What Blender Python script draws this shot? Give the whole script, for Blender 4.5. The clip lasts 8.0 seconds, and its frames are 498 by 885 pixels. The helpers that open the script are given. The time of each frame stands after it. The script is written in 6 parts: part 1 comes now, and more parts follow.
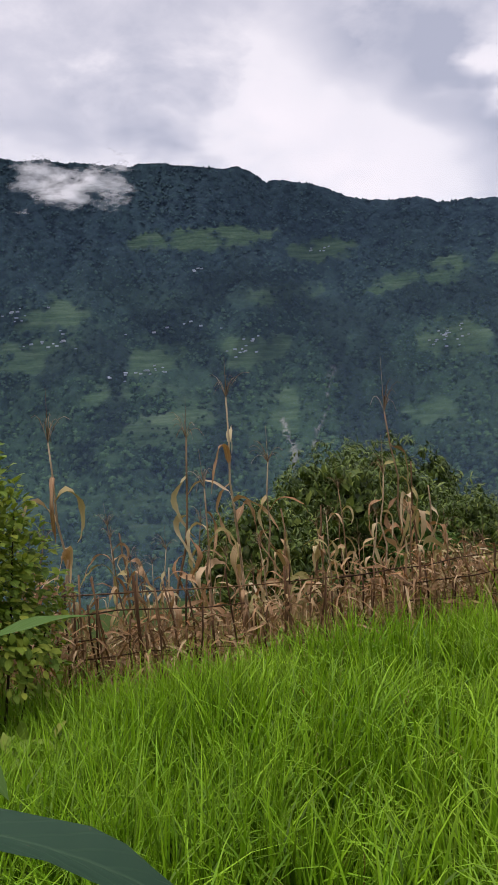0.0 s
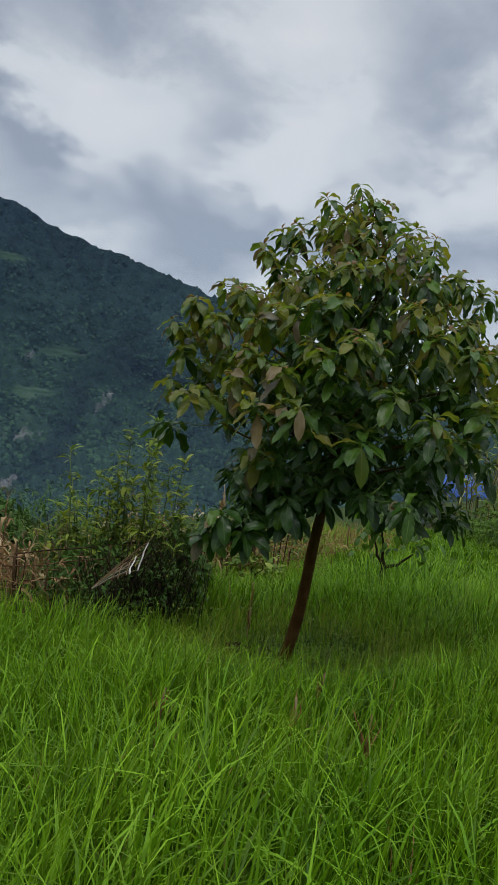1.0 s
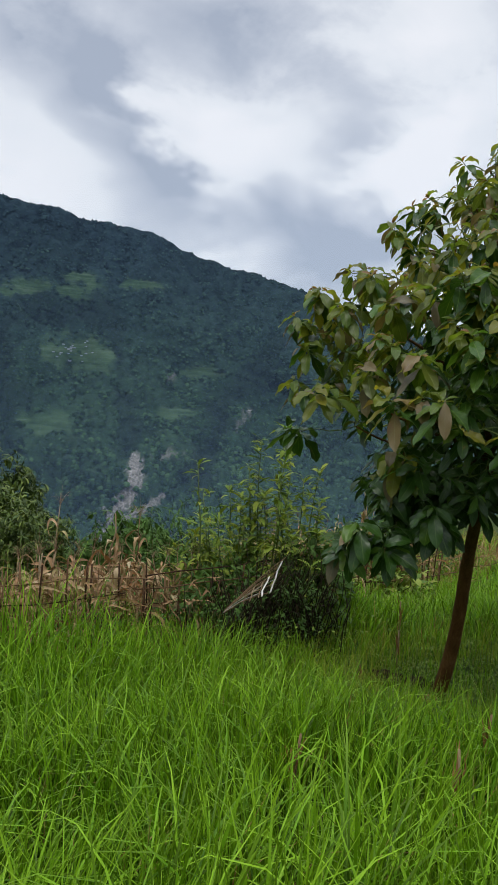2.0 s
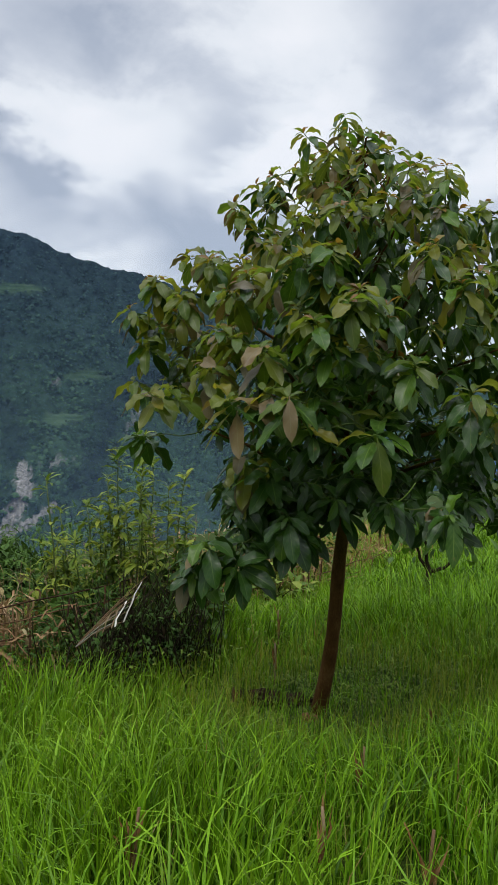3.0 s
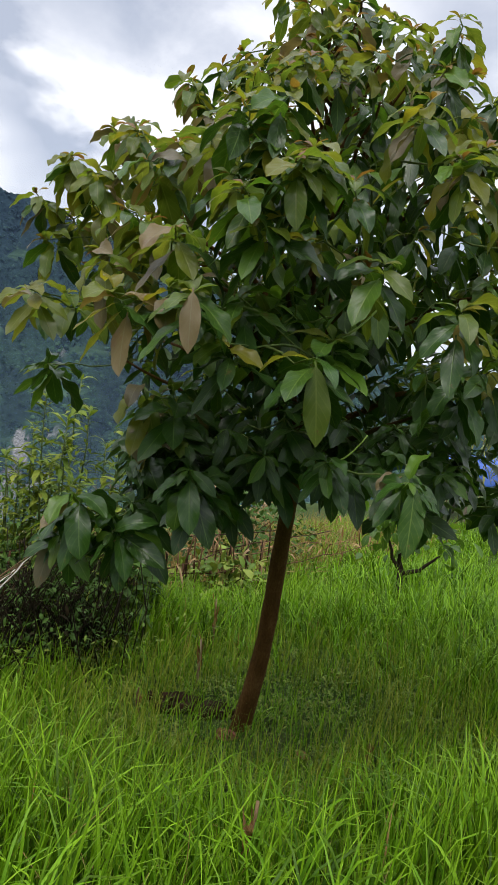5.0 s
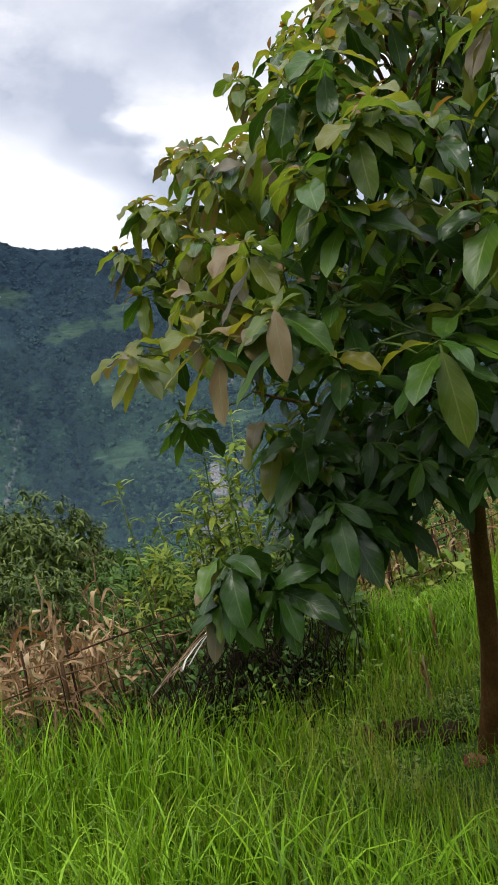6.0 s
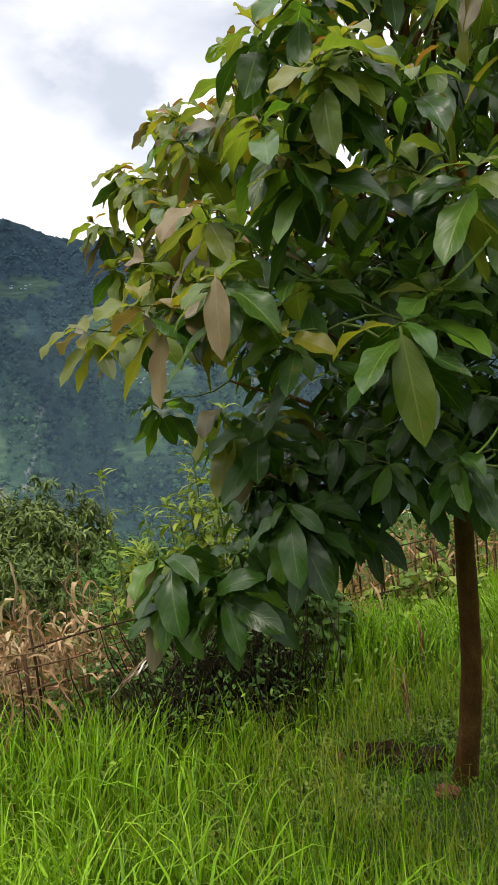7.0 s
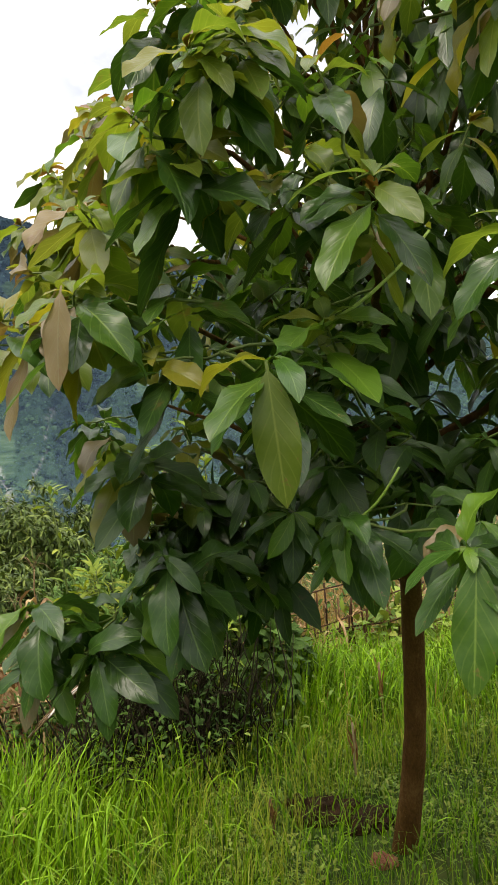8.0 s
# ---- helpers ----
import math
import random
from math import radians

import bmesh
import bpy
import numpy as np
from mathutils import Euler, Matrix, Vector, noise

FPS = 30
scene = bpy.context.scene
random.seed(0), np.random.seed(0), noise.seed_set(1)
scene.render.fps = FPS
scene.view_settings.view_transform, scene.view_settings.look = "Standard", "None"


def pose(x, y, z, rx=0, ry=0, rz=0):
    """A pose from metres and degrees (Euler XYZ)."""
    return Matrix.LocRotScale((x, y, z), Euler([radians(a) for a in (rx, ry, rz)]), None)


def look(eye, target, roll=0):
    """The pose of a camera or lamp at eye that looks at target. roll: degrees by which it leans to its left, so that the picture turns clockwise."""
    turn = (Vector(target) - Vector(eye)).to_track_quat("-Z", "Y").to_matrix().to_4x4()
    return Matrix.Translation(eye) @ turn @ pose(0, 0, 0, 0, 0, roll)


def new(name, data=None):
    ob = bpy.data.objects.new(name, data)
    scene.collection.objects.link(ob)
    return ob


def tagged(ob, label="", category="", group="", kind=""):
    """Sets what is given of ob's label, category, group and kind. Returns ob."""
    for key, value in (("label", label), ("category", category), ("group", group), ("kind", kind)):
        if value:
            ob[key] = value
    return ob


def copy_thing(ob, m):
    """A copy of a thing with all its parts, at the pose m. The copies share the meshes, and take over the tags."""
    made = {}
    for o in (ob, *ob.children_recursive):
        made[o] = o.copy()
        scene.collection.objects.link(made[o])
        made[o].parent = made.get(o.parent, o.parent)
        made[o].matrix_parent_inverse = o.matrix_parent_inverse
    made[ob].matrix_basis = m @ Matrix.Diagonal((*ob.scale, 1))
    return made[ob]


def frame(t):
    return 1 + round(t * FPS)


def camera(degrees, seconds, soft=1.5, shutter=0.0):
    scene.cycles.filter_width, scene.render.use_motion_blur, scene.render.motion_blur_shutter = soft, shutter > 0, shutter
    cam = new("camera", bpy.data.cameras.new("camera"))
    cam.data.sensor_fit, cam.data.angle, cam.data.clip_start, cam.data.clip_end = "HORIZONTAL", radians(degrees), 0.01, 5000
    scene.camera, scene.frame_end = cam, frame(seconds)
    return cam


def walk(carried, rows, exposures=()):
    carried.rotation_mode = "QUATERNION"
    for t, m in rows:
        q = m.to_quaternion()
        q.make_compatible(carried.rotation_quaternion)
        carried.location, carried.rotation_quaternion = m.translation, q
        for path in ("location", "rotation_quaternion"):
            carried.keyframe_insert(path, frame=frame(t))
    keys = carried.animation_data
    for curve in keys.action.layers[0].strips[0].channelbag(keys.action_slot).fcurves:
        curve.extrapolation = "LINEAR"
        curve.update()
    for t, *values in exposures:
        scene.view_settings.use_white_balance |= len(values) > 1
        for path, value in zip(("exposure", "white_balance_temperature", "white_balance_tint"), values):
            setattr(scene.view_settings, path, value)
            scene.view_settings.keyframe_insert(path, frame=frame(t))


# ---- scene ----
cam = camera(36.4, 8.0, soft=0.9)
PATH = [
    (0, (0.506, 0.916, 2.031), (0.641, 2.909, 1.931), -4.7),
    (0.1, (0.602, 1.003, 2.03), (0.983, 2.964, 1.924), -5.3),
    (0.2, (0.698, 1.09, 2.029), (1.301, 2.994, 1.931), -5.4),
    (0.3, (0.794, 1.176, 2.023), (1.638, 2.987, 1.923), -4.7),
    (0.4, (0.895, 1.262, 2.018), (1.945, 2.961, 1.918), -1.3),
    (0.5, (1.02, 1.314, 2.018), (2.23, 2.904, 1.925), 1.6),
    (0.7, (1.151, 1.372, 1.989), (2.52, 2.829, 1.919), 6.1),
    (1, (1.384, 1.504, 1.963), (2.752, 2.962, 1.89), 7.0),
    (1.2, (1.491, 1.588, 1.933), (2.78, 3.115, 1.865), 4.6),
    (1.5, (1.568, 1.649, 1.924), (2.756, 3.256, 1.848), 3.8),
    (1.7, (1.615, 1.738, 1.91), (2.695, 3.419, 1.826), 4.1),
    (2.8, (2.291, 2.143, 1.935), (3.466, 3.761, 1.874), -0.0),
    (2.9, (2.31, 2.156, 1.952), (3.538, 3.733, 1.886), -0.2),
    (3, (2.31, 2.151, 1.957), (3.614, 3.666, 1.887), 0.4),
    (3.2, (2.369, 2.199, 1.908), (3.866, 3.524, 1.859), 2.6),
    (3.5, (2.535, 2.295, 1.892), (4.112, 3.524, 1.856), 4.6),
    (3.8, (2.658, 2.392, 1.878), (4.188, 3.679, 1.827), 4.9),
    (4, (2.706, 2.413, 1.848), (4.222, 3.715, 1.781), 4.8),
    (4.3, (2.746, 2.449, 1.83), (4.248, 3.767, 1.768), 6.8),
    (4.5, (2.809, 2.499, 1.832), (4.291, 3.839, 1.752), 7.1),
    (4.7, (2.946, 2.571, 1.78), (4.375, 3.968, 1.687), 7.2),
    (5, (3.23, 2.66, 1.72), (4.537, 4.171, 1.625), 6.0),
    (5.2, (3.34, 2.679, 1.726), (4.537, 4.277, 1.609), -1.2),
    (6.3, (3.599, 2.883, 1.81), (4.473, 4.68, 1.737), -9.7),
    (6.5, (3.629, 2.897, 1.793), (4.483, 4.704, 1.719), -8.7),
    (6.7, (3.672, 2.925, 1.782), (4.517, 4.736, 1.71), -7.8),
    (7, (3.828, 2.962, 1.731), (4.686, 4.767, 1.656), -6.9),
    (7.2, (3.989, 3.033, 1.728), (4.909, 4.807, 1.644), -3.4),
    (7.5, (4.135, 3.055, 1.755), (5.061, 4.826, 1.683), -2.6),
    (7.7, (4.156, 3.053, 1.778), (5.027, 4.852, 1.717), -3.2),
    (8, (4.211, 3.064, 1.762), (5.052, 4.878, 1.72), -4.2),
]
EXPOSURES = [(0.0, -0.02, 6750, 21), (0.2, -0.2, 6500, 14), (0.4, -0.82, 6250, 10), (0.7, -0.6, 6280, 8), (1.2, -0.48, 6380, 8), (1.7, -0.25, 6400, 9), (2.8, -0.02, 6450, 10), (3.3, -0.24, 6400, 8),
             (4.0, -0.02, 6450, 9), (4.5, 0.12, 6500, 11), (5.2, 0.28, 6600, 12), (6.3, 0.3, 6700, 13), (7.0, 0.62, 7100, 11), (8.0, 0.9, 7500, 12)]
walk(cam, [(t, look(eye, target, roll)) for t, eye, target, roll in PATH], EXPOSURES)

# ---------------------------------------------------------------- light
world = bpy.data.worlds.new("overcast_sky")
scene.world = world
world.use_nodes = True


def wire(tree, a, b):
    tree.links.new(a, b)


def node(tree, kind, **inputs):
    n = tree.nodes.new(kind)
    for k, v in inputs.items():
        n.inputs[k.replace("_", " ")].default_value = v
    return n


def calc(tree, op, a, b=0.0, clamp=False):
    """One Math node; a and b are sockets or numbers."""
    n = tree.nodes.new("ShaderNodeMath")
    n.operation, n.use_clamp = op, clamp
    for i, v in enumerate((a, b)):
        if isinstance(v, (int, float)):
            n.inputs[i].default_value = v
        else:
            tree.links.new(v, n.inputs[i])
    return n.outputs[0]


def blend(tree, f, a, b, how="MIX"):
    """One colour mix; f, a and b are sockets or values."""
    n = tree.nodes.new("ShaderNodeMix")
    n.data_type, n.blend_type = "RGBA", how
    for i, v in ((0, f), (6, a), (7, b)):
        if isinstance(v, (int, float)):
            n.inputs[i].default_value = v
        elif isinstance(v, tuple):
            n.inputs[i].default_value = (*v, 1.0)
        else:
            tree.links.new(v, n.inputs[i])
    return n.outputs[2]


def ramp(tree, f, stops):
    n = tree.nodes.new("ShaderNodeValToRGB")
    el = n.color_ramp.elements
    while len(el) < len(stops):
        el.new(0.5)
    for e, (p, c) in zip(el, stops):
        e.position = p
        e.color = (*c, 1.0) if isinstance(c, tuple) else (c, c, c, 1.0)
    tree.links.new(f, n.inputs[0])
    return n.outputs[0]


def build_sky():
    t = world.node_tree
    t.nodes.clear()
    out = t.nodes.new("ShaderNodeOutputWorld")
    bg = t.nodes.new("ShaderNodeBackground")
    sky = t.nodes.new("ShaderNodeTexSky")
    sky.sky_type, sky.sun_disc = "NISHITA", False
    sky.sun_elevation, sky.sun_rotation = radians(48), radians(250)
    co = t.nodes.new("ShaderNodeTexCoord").outputs["Generated"]
    sep = t.nodes.new("ShaderNodeSeparateXYZ")
    wire(t, co, sep.inputs[0])
    up = calc(t, "ADD", calc(t, "MAXIMUM", sep.outputs[2], 0.0), 0.32)
    flat = t.nodes.new("ShaderNodeCombineXYZ")
    wire(t, calc(t, "DIVIDE", sep.outputs[0], up), flat.inputs[0])
    wire(t, calc(t, "DIVIDE", sep.outputs[1], up), flat.inputs[1])
    big = node(t, "ShaderNodeTexNoise", Scale=1.55, Detail=5.0, Roughness=0.52, Distortion=0.35)
    fine = node(t, "ShaderNodeTexNoise", Scale=4.2, Detail=6.0, Roughness=0.55, Distortion=0.2)
    shift = t.nodes.new("ShaderNodeMapping")
    shift.inputs["Location"].default_value = SKY_SHIFT
    wire(t, flat.outputs[0], shift.inputs[0])
    wire(t, shift.outputs[0], big.inputs["Vector"])
    wire(t, shift.outputs[0], fine.inputs["Vector"])
    cover = calc(t, "ADD", calc(t, "MULTIPLY", big.outputs[0], 0.55), calc(t, "MULTIPLY", fine.outputs[0], 0.45))
    # banks of cloud and breaks between them: azimuth, elevation, half length, half height, slant in degrees, weight
    az = calc(t, "MULTIPLY", calc(t, "ARCTAN2", sep.outputs[0], sep.outputs[1]), 57.2958)
    el = calc(t, "MULTIPLY", calc(t, "ARCSINE", sep.outputs[2]), 57.2958)
    pair = t.nodes.new("ShaderNodeCombineXYZ")
    wire(t, calc(t, "ADD", az, calc(t, "MULTIPLY", calc(t, "SUBTRACT", fine.outputs[0], 0.5), 16.0)), pair.inputs[0])
    wire(t, calc(t, "ADD", el, calc(t, "MULTIPLY", calc(t, "SUBTRACT", big.outputs[0], 0.5), 9.0)), pair.inputs[1])
    for a, e, w, h, slant, weight in CLOUDS:
        mp = t.nodes.new("ShaderNodeMapping")
        mp.vector_type = "TEXTURE"
        mp.inputs["Location"].default_value = (a, e, 0)
        mp.inputs["Rotation"].default_value = (0, 0, radians(slant))
        mp.inputs["Scale"].default_value = (w * 1.5, h * 1.5, 1)
        wire(t, pair.outputs[0], mp.inputs[0])
        ball = t.nodes.new("ShaderNodeTexGradient")
        ball.gradient_type = "QUADRATIC_SPHERE"
        wire(t, mp.outputs[0], ball.inputs[0])
        cover = calc(t, "ADD", cover, calc(t, "MULTIPLY", calc(t, "POWER", ball.outputs[1], 0.7), weight))
    cloud = ramp(t, cover, [(0.36, (0.4, 0.44, 0.52)), (0.47, (0.61, 0.64, 0.7)), (0.54, (0.82, 0.84, 0.87)), (0.64, (0.91, 0.91, 0.93))])
    thin = blend(t, 0.97, sky.outputs[0], cloud)
    # an overcast sky is brightest overhead
    high = calc(t, "DIVIDE", calc(t, "SUBTRACT", sep.outputs[2], 0.56), 0.35, clamp=True)
    gain = calc(t, "ADD", 1.0, calc(t, "MULTIPLY", high, 1.9))
    wire(t, calc(t, "MULTIPLY", gain, SKY_STRENGTH), bg.inputs[1])
    wire(t, thin, bg.inputs[0])
    wire(t, bg.outputs[0], out.inputs[0])


CLOUDS = [(22.5, 18.3, 6.5, 2.6, -46, -0.2), (39, 12.3, 10, 3.4, -5, -0.15), (28, 26.5, 6, 3.2, 0, -0.14), (52, 21.5, 5, 5, 0, -0.1), (39.5, 19.5, 3, 3.6, 0, -0.08),
          (66, 6.5, 13, 3.4, 0, -0.2), (-7, 22, 6, 3.5, 0, -0.08), (56, 27, 5, 3, 0, -0.06), (30.5, 19, 5, 2.8, -10, 0.15), (45, 20, 5.5, 1.7, 62, 0.16), (43, 16.6, 2.6, 1.7, 0, 0.13),
          (57, 17, 4, 1.9, 0, 0.12), (8, 19.5, 10, 5, 0, 0.14), (14, 16, 6, 2.6, 0, 0.1), (45, 27, 4, 2.2, 0, 0.08), (66, 19, 8, 5, 0, 0.08), (33, 21, 3, 2.5, 0, 0.05), (18.5, 22.5, 3.6, 3.0, 0, -0.17), (13.0, 24.0, 3.6, 5.5, 0, -0.13)]
SKY_SHIFT, SKY_STRENGTH = (0.35, 0.1, 0.0), 1.0
build_sky()

sun_data = bpy.data.lights.new("sun", "SUN")
sun_data.energy, sun_data.angle, sun_data.color = 1.3, radians(25), (1.0, 0.95, 0.88)
new("sun", sun_data).matrix_world = look((0, 0, 40), (18, 8, 0))

# ---------------------------------------------------------------- materials


def material(name):
    m = bpy.data.materials.new(name)
    m.use_nodes = True
    t = m.node_tree
    t.nodes.clear()
    out = t.nodes.new("ShaderNodeOutputMaterial")
    p = t.nodes.new("ShaderNodeBsdfPrincipled")
    wire(t, p.outputs[0], out.inputs[0])
    return m, t, p, out


def chance(t):
    """A random number for each piece, joined or single."""
    a = t.nodes.new("ShaderNodeNewGeometry").outputs["Random Per Island"]
    b = t.nodes.new("ShaderNodeObjectInfo").outputs["Random"]
    return calc(t, "FRACT", calc(t, "ADD", a, b))


def relief(t, p, height, strength, distance=0.01):
    b = t.nodes.new("ShaderNodeBump")
    b.inputs["Strength"].default_value, b.inputs["Distance"].default_value = strength, distance
    wire(t, height, b.inputs["Height"])
    wire(t, b.outputs[0], p.inputs["Normal"])


def thin_leaf(t, p, out, colour, share, pass_tint=(1.5, 1.45, 0.8)):
    """Lets part of the light through a leaf, yellower than what it throws back."""
    colour = blend(t, 1.0, colour, pass_tint, "MULTIPLY")
    tr = t.nodes.new("ShaderNodeBsdfTranslucent")
    mx = t.nodes.new("ShaderNodeMixShader")
    mx.inputs[0].default_value = share
    wire(t, colour, tr.inputs[0])
    wire(t, p.outputs[0], mx.inputs[1])
    wire(t, tr.outputs[0], mx.inputs[2])
    wire(t, mx.outputs[0], out.inputs[0])


def leaf_material(name, tones, vein, rough=0.36, through_share=0.22, shine=0.3, spots=(0.16, 0.09, 0.04), spot_from=0.66):
    m, t, p, out = material(name)
    rnd = chance(t)
    n = len(tones) - 1
    base = ramp(t, rnd, [(i / n, c) for i, c in enumerate(tones)])
    uv = t.nodes.new("ShaderNodeUVMap").outputs[0]
    sep = t.nodes.new("ShaderNodeSeparateXYZ")
    wire(t, uv, sep.inputs[0])
    side = calc(t, "ABSOLUTE", calc(t, "SUBTRACT", sep.outputs[0], 0.5))
    rib = calc(t, "SUBTRACT", 1.0, calc(t, "MULTIPLY", side, 26.0), clamp=True)
    wave = calc(t, "SINE", calc(t, "MULTIPLY", calc(t, "SUBTRACT", calc(t, "MULTIPLY", sep.outputs[1], 7.0), calc(t, "MULTIPLY", side, 4.0)), 6.2832))
    ribs = calc(t, "MULTIPLY", calc(t, "SUBTRACT", wave, 0.8, clamp=True), 4.5)
    co = t.nodes.new("ShaderNodeTexCoord").outputs["Object"]
    blot = node(t, "ShaderNodeTexNoise", Scale=12.0, Detail=4.0, Roughness=0.6)
    wire(t, co, blot.inputs["Vector"])
    tint = blend(t, calc(t, "MULTIPLY", blot.outputs[0], 0.35), base, vein)
    spot = ramp(t, blot.outputs[0], [(spot_from, 0.0), (spot_from + 0.06, 1.0)])
    tint = blend(t, calc(t, "MULTIPLY", spot, 0.55), tint, spots)
    tint = blend(t, calc(t, "MULTIPLY", ribs, 0.2), tint, vein)
    tint = blend(t, calc(t, "MULTIPLY", rib, 0.7), tint, vein)
    wire(t, tint, p.inputs["Base Color"])
    p.inputs["Roughness"].default_value = rough
    p.inputs["Specular IOR Level"].default_value = shine
    relief(t, p, calc(t, "ADD", calc(t, "SUBTRACT", calc(t, "MULTIPLY", wave, 0.3), ribs), calc(t, "MULTIPLY", rib, -1.5)), 0.2, 0.002)
    thin_leaf(t, p, out, tint, through_share)
    return m


def plain_material(name, tones, scale, rough=0.85, bump=0.5, fine=None, stretch=(1, 1, 1), detail=6.0, random_share=0.0):
    """A surface of two or more tones mixed by noise at two scales."""
    m, t, p, out = material(name)
    co = t.nodes.new("ShaderNodeTexCoord").outputs["Object"]
    mp = t.nodes.new("ShaderNodeMapping")
    mp.inputs["Scale"].default_value = stretch
    wire(t, co, mp.inputs[0])
    a = node(t, "ShaderNodeTexNoise", Scale=scale, Detail=detail, Roughness=0.6)
    b = node(t, "ShaderNodeTexNoise", Scale=fine or scale * 9, Detail=4.0, Roughness=0.65)
    wire(t, mp.outputs[0], a.inputs["Vector"])
    wire(t, mp.outputs[0], b.inputs["Vector"])
    f = calc(t, "ADD", calc(t, "MULTIPLY", a.outputs[0], 0.6), calc(t, "MULTIPLY", b.outputs[0], 0.4))
    if random_share:
        f = calc(t, "ADD", f, calc(t, "MULTIPLY", calc(t, "SUBTRACT", chance(t), 0.5), random_share))
    n = len(tones) - 1
    wire(t, ramp(t, f, [(0.3 + 0.4 * i / n, c) for i, c in enumerate(tones)]), p.inputs["Base Color"])
    p.inputs["Specular IOR Level"].default_value = 0.12 if rough > 0.7 else 0.35
    p.inputs["Roughness"].default_value = rough
    if bump:
        relief(t, p, f, bump, 0.02)
    return m


def blade_material(name, tones, tip, rough=0.5, share=0.4):
    m, t, p, out = material(name)
    rnd = chance(t)
    n = len(tones) - 1
    base = ramp(t, rnd, [(i / n, c) for i, c in enumerate(tones)])
    sep = t.nodes.new("ShaderNodeSeparateXYZ")
    wire(t, t.nodes.new("ShaderNodeUVMap").outputs[0], sep.inputs[0])
    co = t.nodes.new("ShaderNodeTexCoord").outputs["Object"]
    patch = node(t, "ShaderNodeTexNoise", Scale=0.9, Detail=3.0)
    wire(t, co, patch.inputs["Vector"])
    f = calc(t, "MULTIPLY", calc(t, "MULTIPLY", sep.outputs[1], sep.outputs[1]), patch.outputs[0])
    tint = blend(t, f, base, tip)
    wire(t, tint, p.inputs["Base Color"])
    p.inputs["Roughness"].default_value = rough
    p.inputs["Specular IOR Level"].default_value = 0.18
    thin_leaf(t, p, out, tint, share)
    return m


M_GRASS = blade_material("grass_blade", [(0.007, 0.036, 0.001), (0.034, 0.115, 0.002), (0.105, 0.26, 0.005), (0.2, 0.38, 0.012)], (0.27, 0.42, 0.025), rough=0.5, share=0.22)
M_STEM = blade_material("yellowish_grass_stem", [(0.08, 0.14, 0.008), (0.18, 0.27, 0.02), (0.28, 0.3, 0.04)], (0.36, 0.38, 0.06), share=0.2)
M_DRYGRASS = blade_material("dry_grass_blade", [(0.17, 0.18, 0.045), (0.29, 0.19, 0.07), (0.27, 0.13, 0.05)], (0.36, 0.25, 0.11), share=0.25)
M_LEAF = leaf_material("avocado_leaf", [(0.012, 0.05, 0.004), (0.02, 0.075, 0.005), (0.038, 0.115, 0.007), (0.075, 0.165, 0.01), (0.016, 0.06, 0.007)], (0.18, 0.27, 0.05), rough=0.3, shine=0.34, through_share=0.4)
# darker leaf copy, for age and for shade painted low in the crown
M_OLD_SHADED = leaf_material("old_shaded_avocado_leaf", [(0.005, 0.026, 0.003), (0.009, 0.042, 0.004), (0.018, 0.066, 0.005), (0.007, 0.034, 0.006)], (0.11, 0.19, 0.04), rough=0.28, shine=0.34, through_share=0.26)
M_YOUNG = leaf_material("young_avocado_leaf", [(0.058, 0.12, 0.012), (0.09, 0.15, 0.014), (0.15, 0.16, 0.016), (0.07, 0.13, 0.012), (0.09, 0.12, 0.012), (0.21, 0.18, 0.01), (0.08, 0.16, 0.01), (0.09, 0.1, 0.015)], (0.22, 0.26, 0.06), rough=0.3, through_share=0.5, shine=0.34)
M_BRONZE = leaf_material("bronze_avocado_leaf", [(0.1, 0.088, 0.045), (0.13, 0.1, 0.055), (0.18, 0.12, 0.03), (0.095, 0.085, 0.045)], (0.19, 0.17, 0.09), rough=0.42, shine=0.4, through_share=0.3, spot_from=0.6)
M_TIP = leaf_material("budding_avocado_leaf", [(0.2, 0.1, 0.02), (0.12, 0.05, 0.02), (0.24, 0.17, 0.02), (0.09, 0.1, 0.02)], (0.25, 0.16, 0.04), rough=0.4, through_share=0.4, shine=0.4)
M_SHRUB = leaf_material("shrub_leaf", [(0.016, 0.046, 0.007), (0.034, 0.084, 0.012), (0.065, 0.135, 0.02)], (0.12, 0.19, 0.05), rough=0.6, shine=0.12, through_share=0.16)
M_SAPLING = leaf_material("sapling_leaf", [(0.04, 0.09, 0.01), (0.085, 0.15, 0.014), (0.16, 0.22, 0.024), (0.27, 0.3, 0.04)], (0.24, 0.3, 0.06), rough=0.6, through_share=0.28, shine=0.12)
M_MANGO = leaf_material("mango_leaf", [(0.007, 0.022, 0.004), (0.02, 0.052, 0.007), (0.05, 0.09, 0.012), (0.13, 0.17, 0.024)], (0.15, 0.19, 0.045), rough=0.5, shine=0.2, through_share=0.1)
M_HEDGE = leaf_material("hedge_leaf", [(0.012, 0.04, 0.004), (0.042, 0.1, 0.008), (0.115, 0.195, 0.016)], (0.14, 0.22, 0.04), rough=0.6, shine=0.1, through_share=0.14)
M_DEADLEAF = leaf_material("dead_leaf", [(0.012, 0.01, 0.005), (0.03, 0.021, 0.01), (0.016, 0.028, 0.008)], (0.05, 0.04, 0.02), rough=0.8, shine=0.08)
M_WEED = leaf_material("weed_leaf", [(0.025, 0.055, 0.006), (0.07, 0.12, 0.012), (0.12, 0.19, 0.018), (0.18, 0.18, 0.03), (0.2, 0.28, 0.04)], (0.2, 0.3, 0.08), rough=0.6, through_share=0.14, shine=0.12)
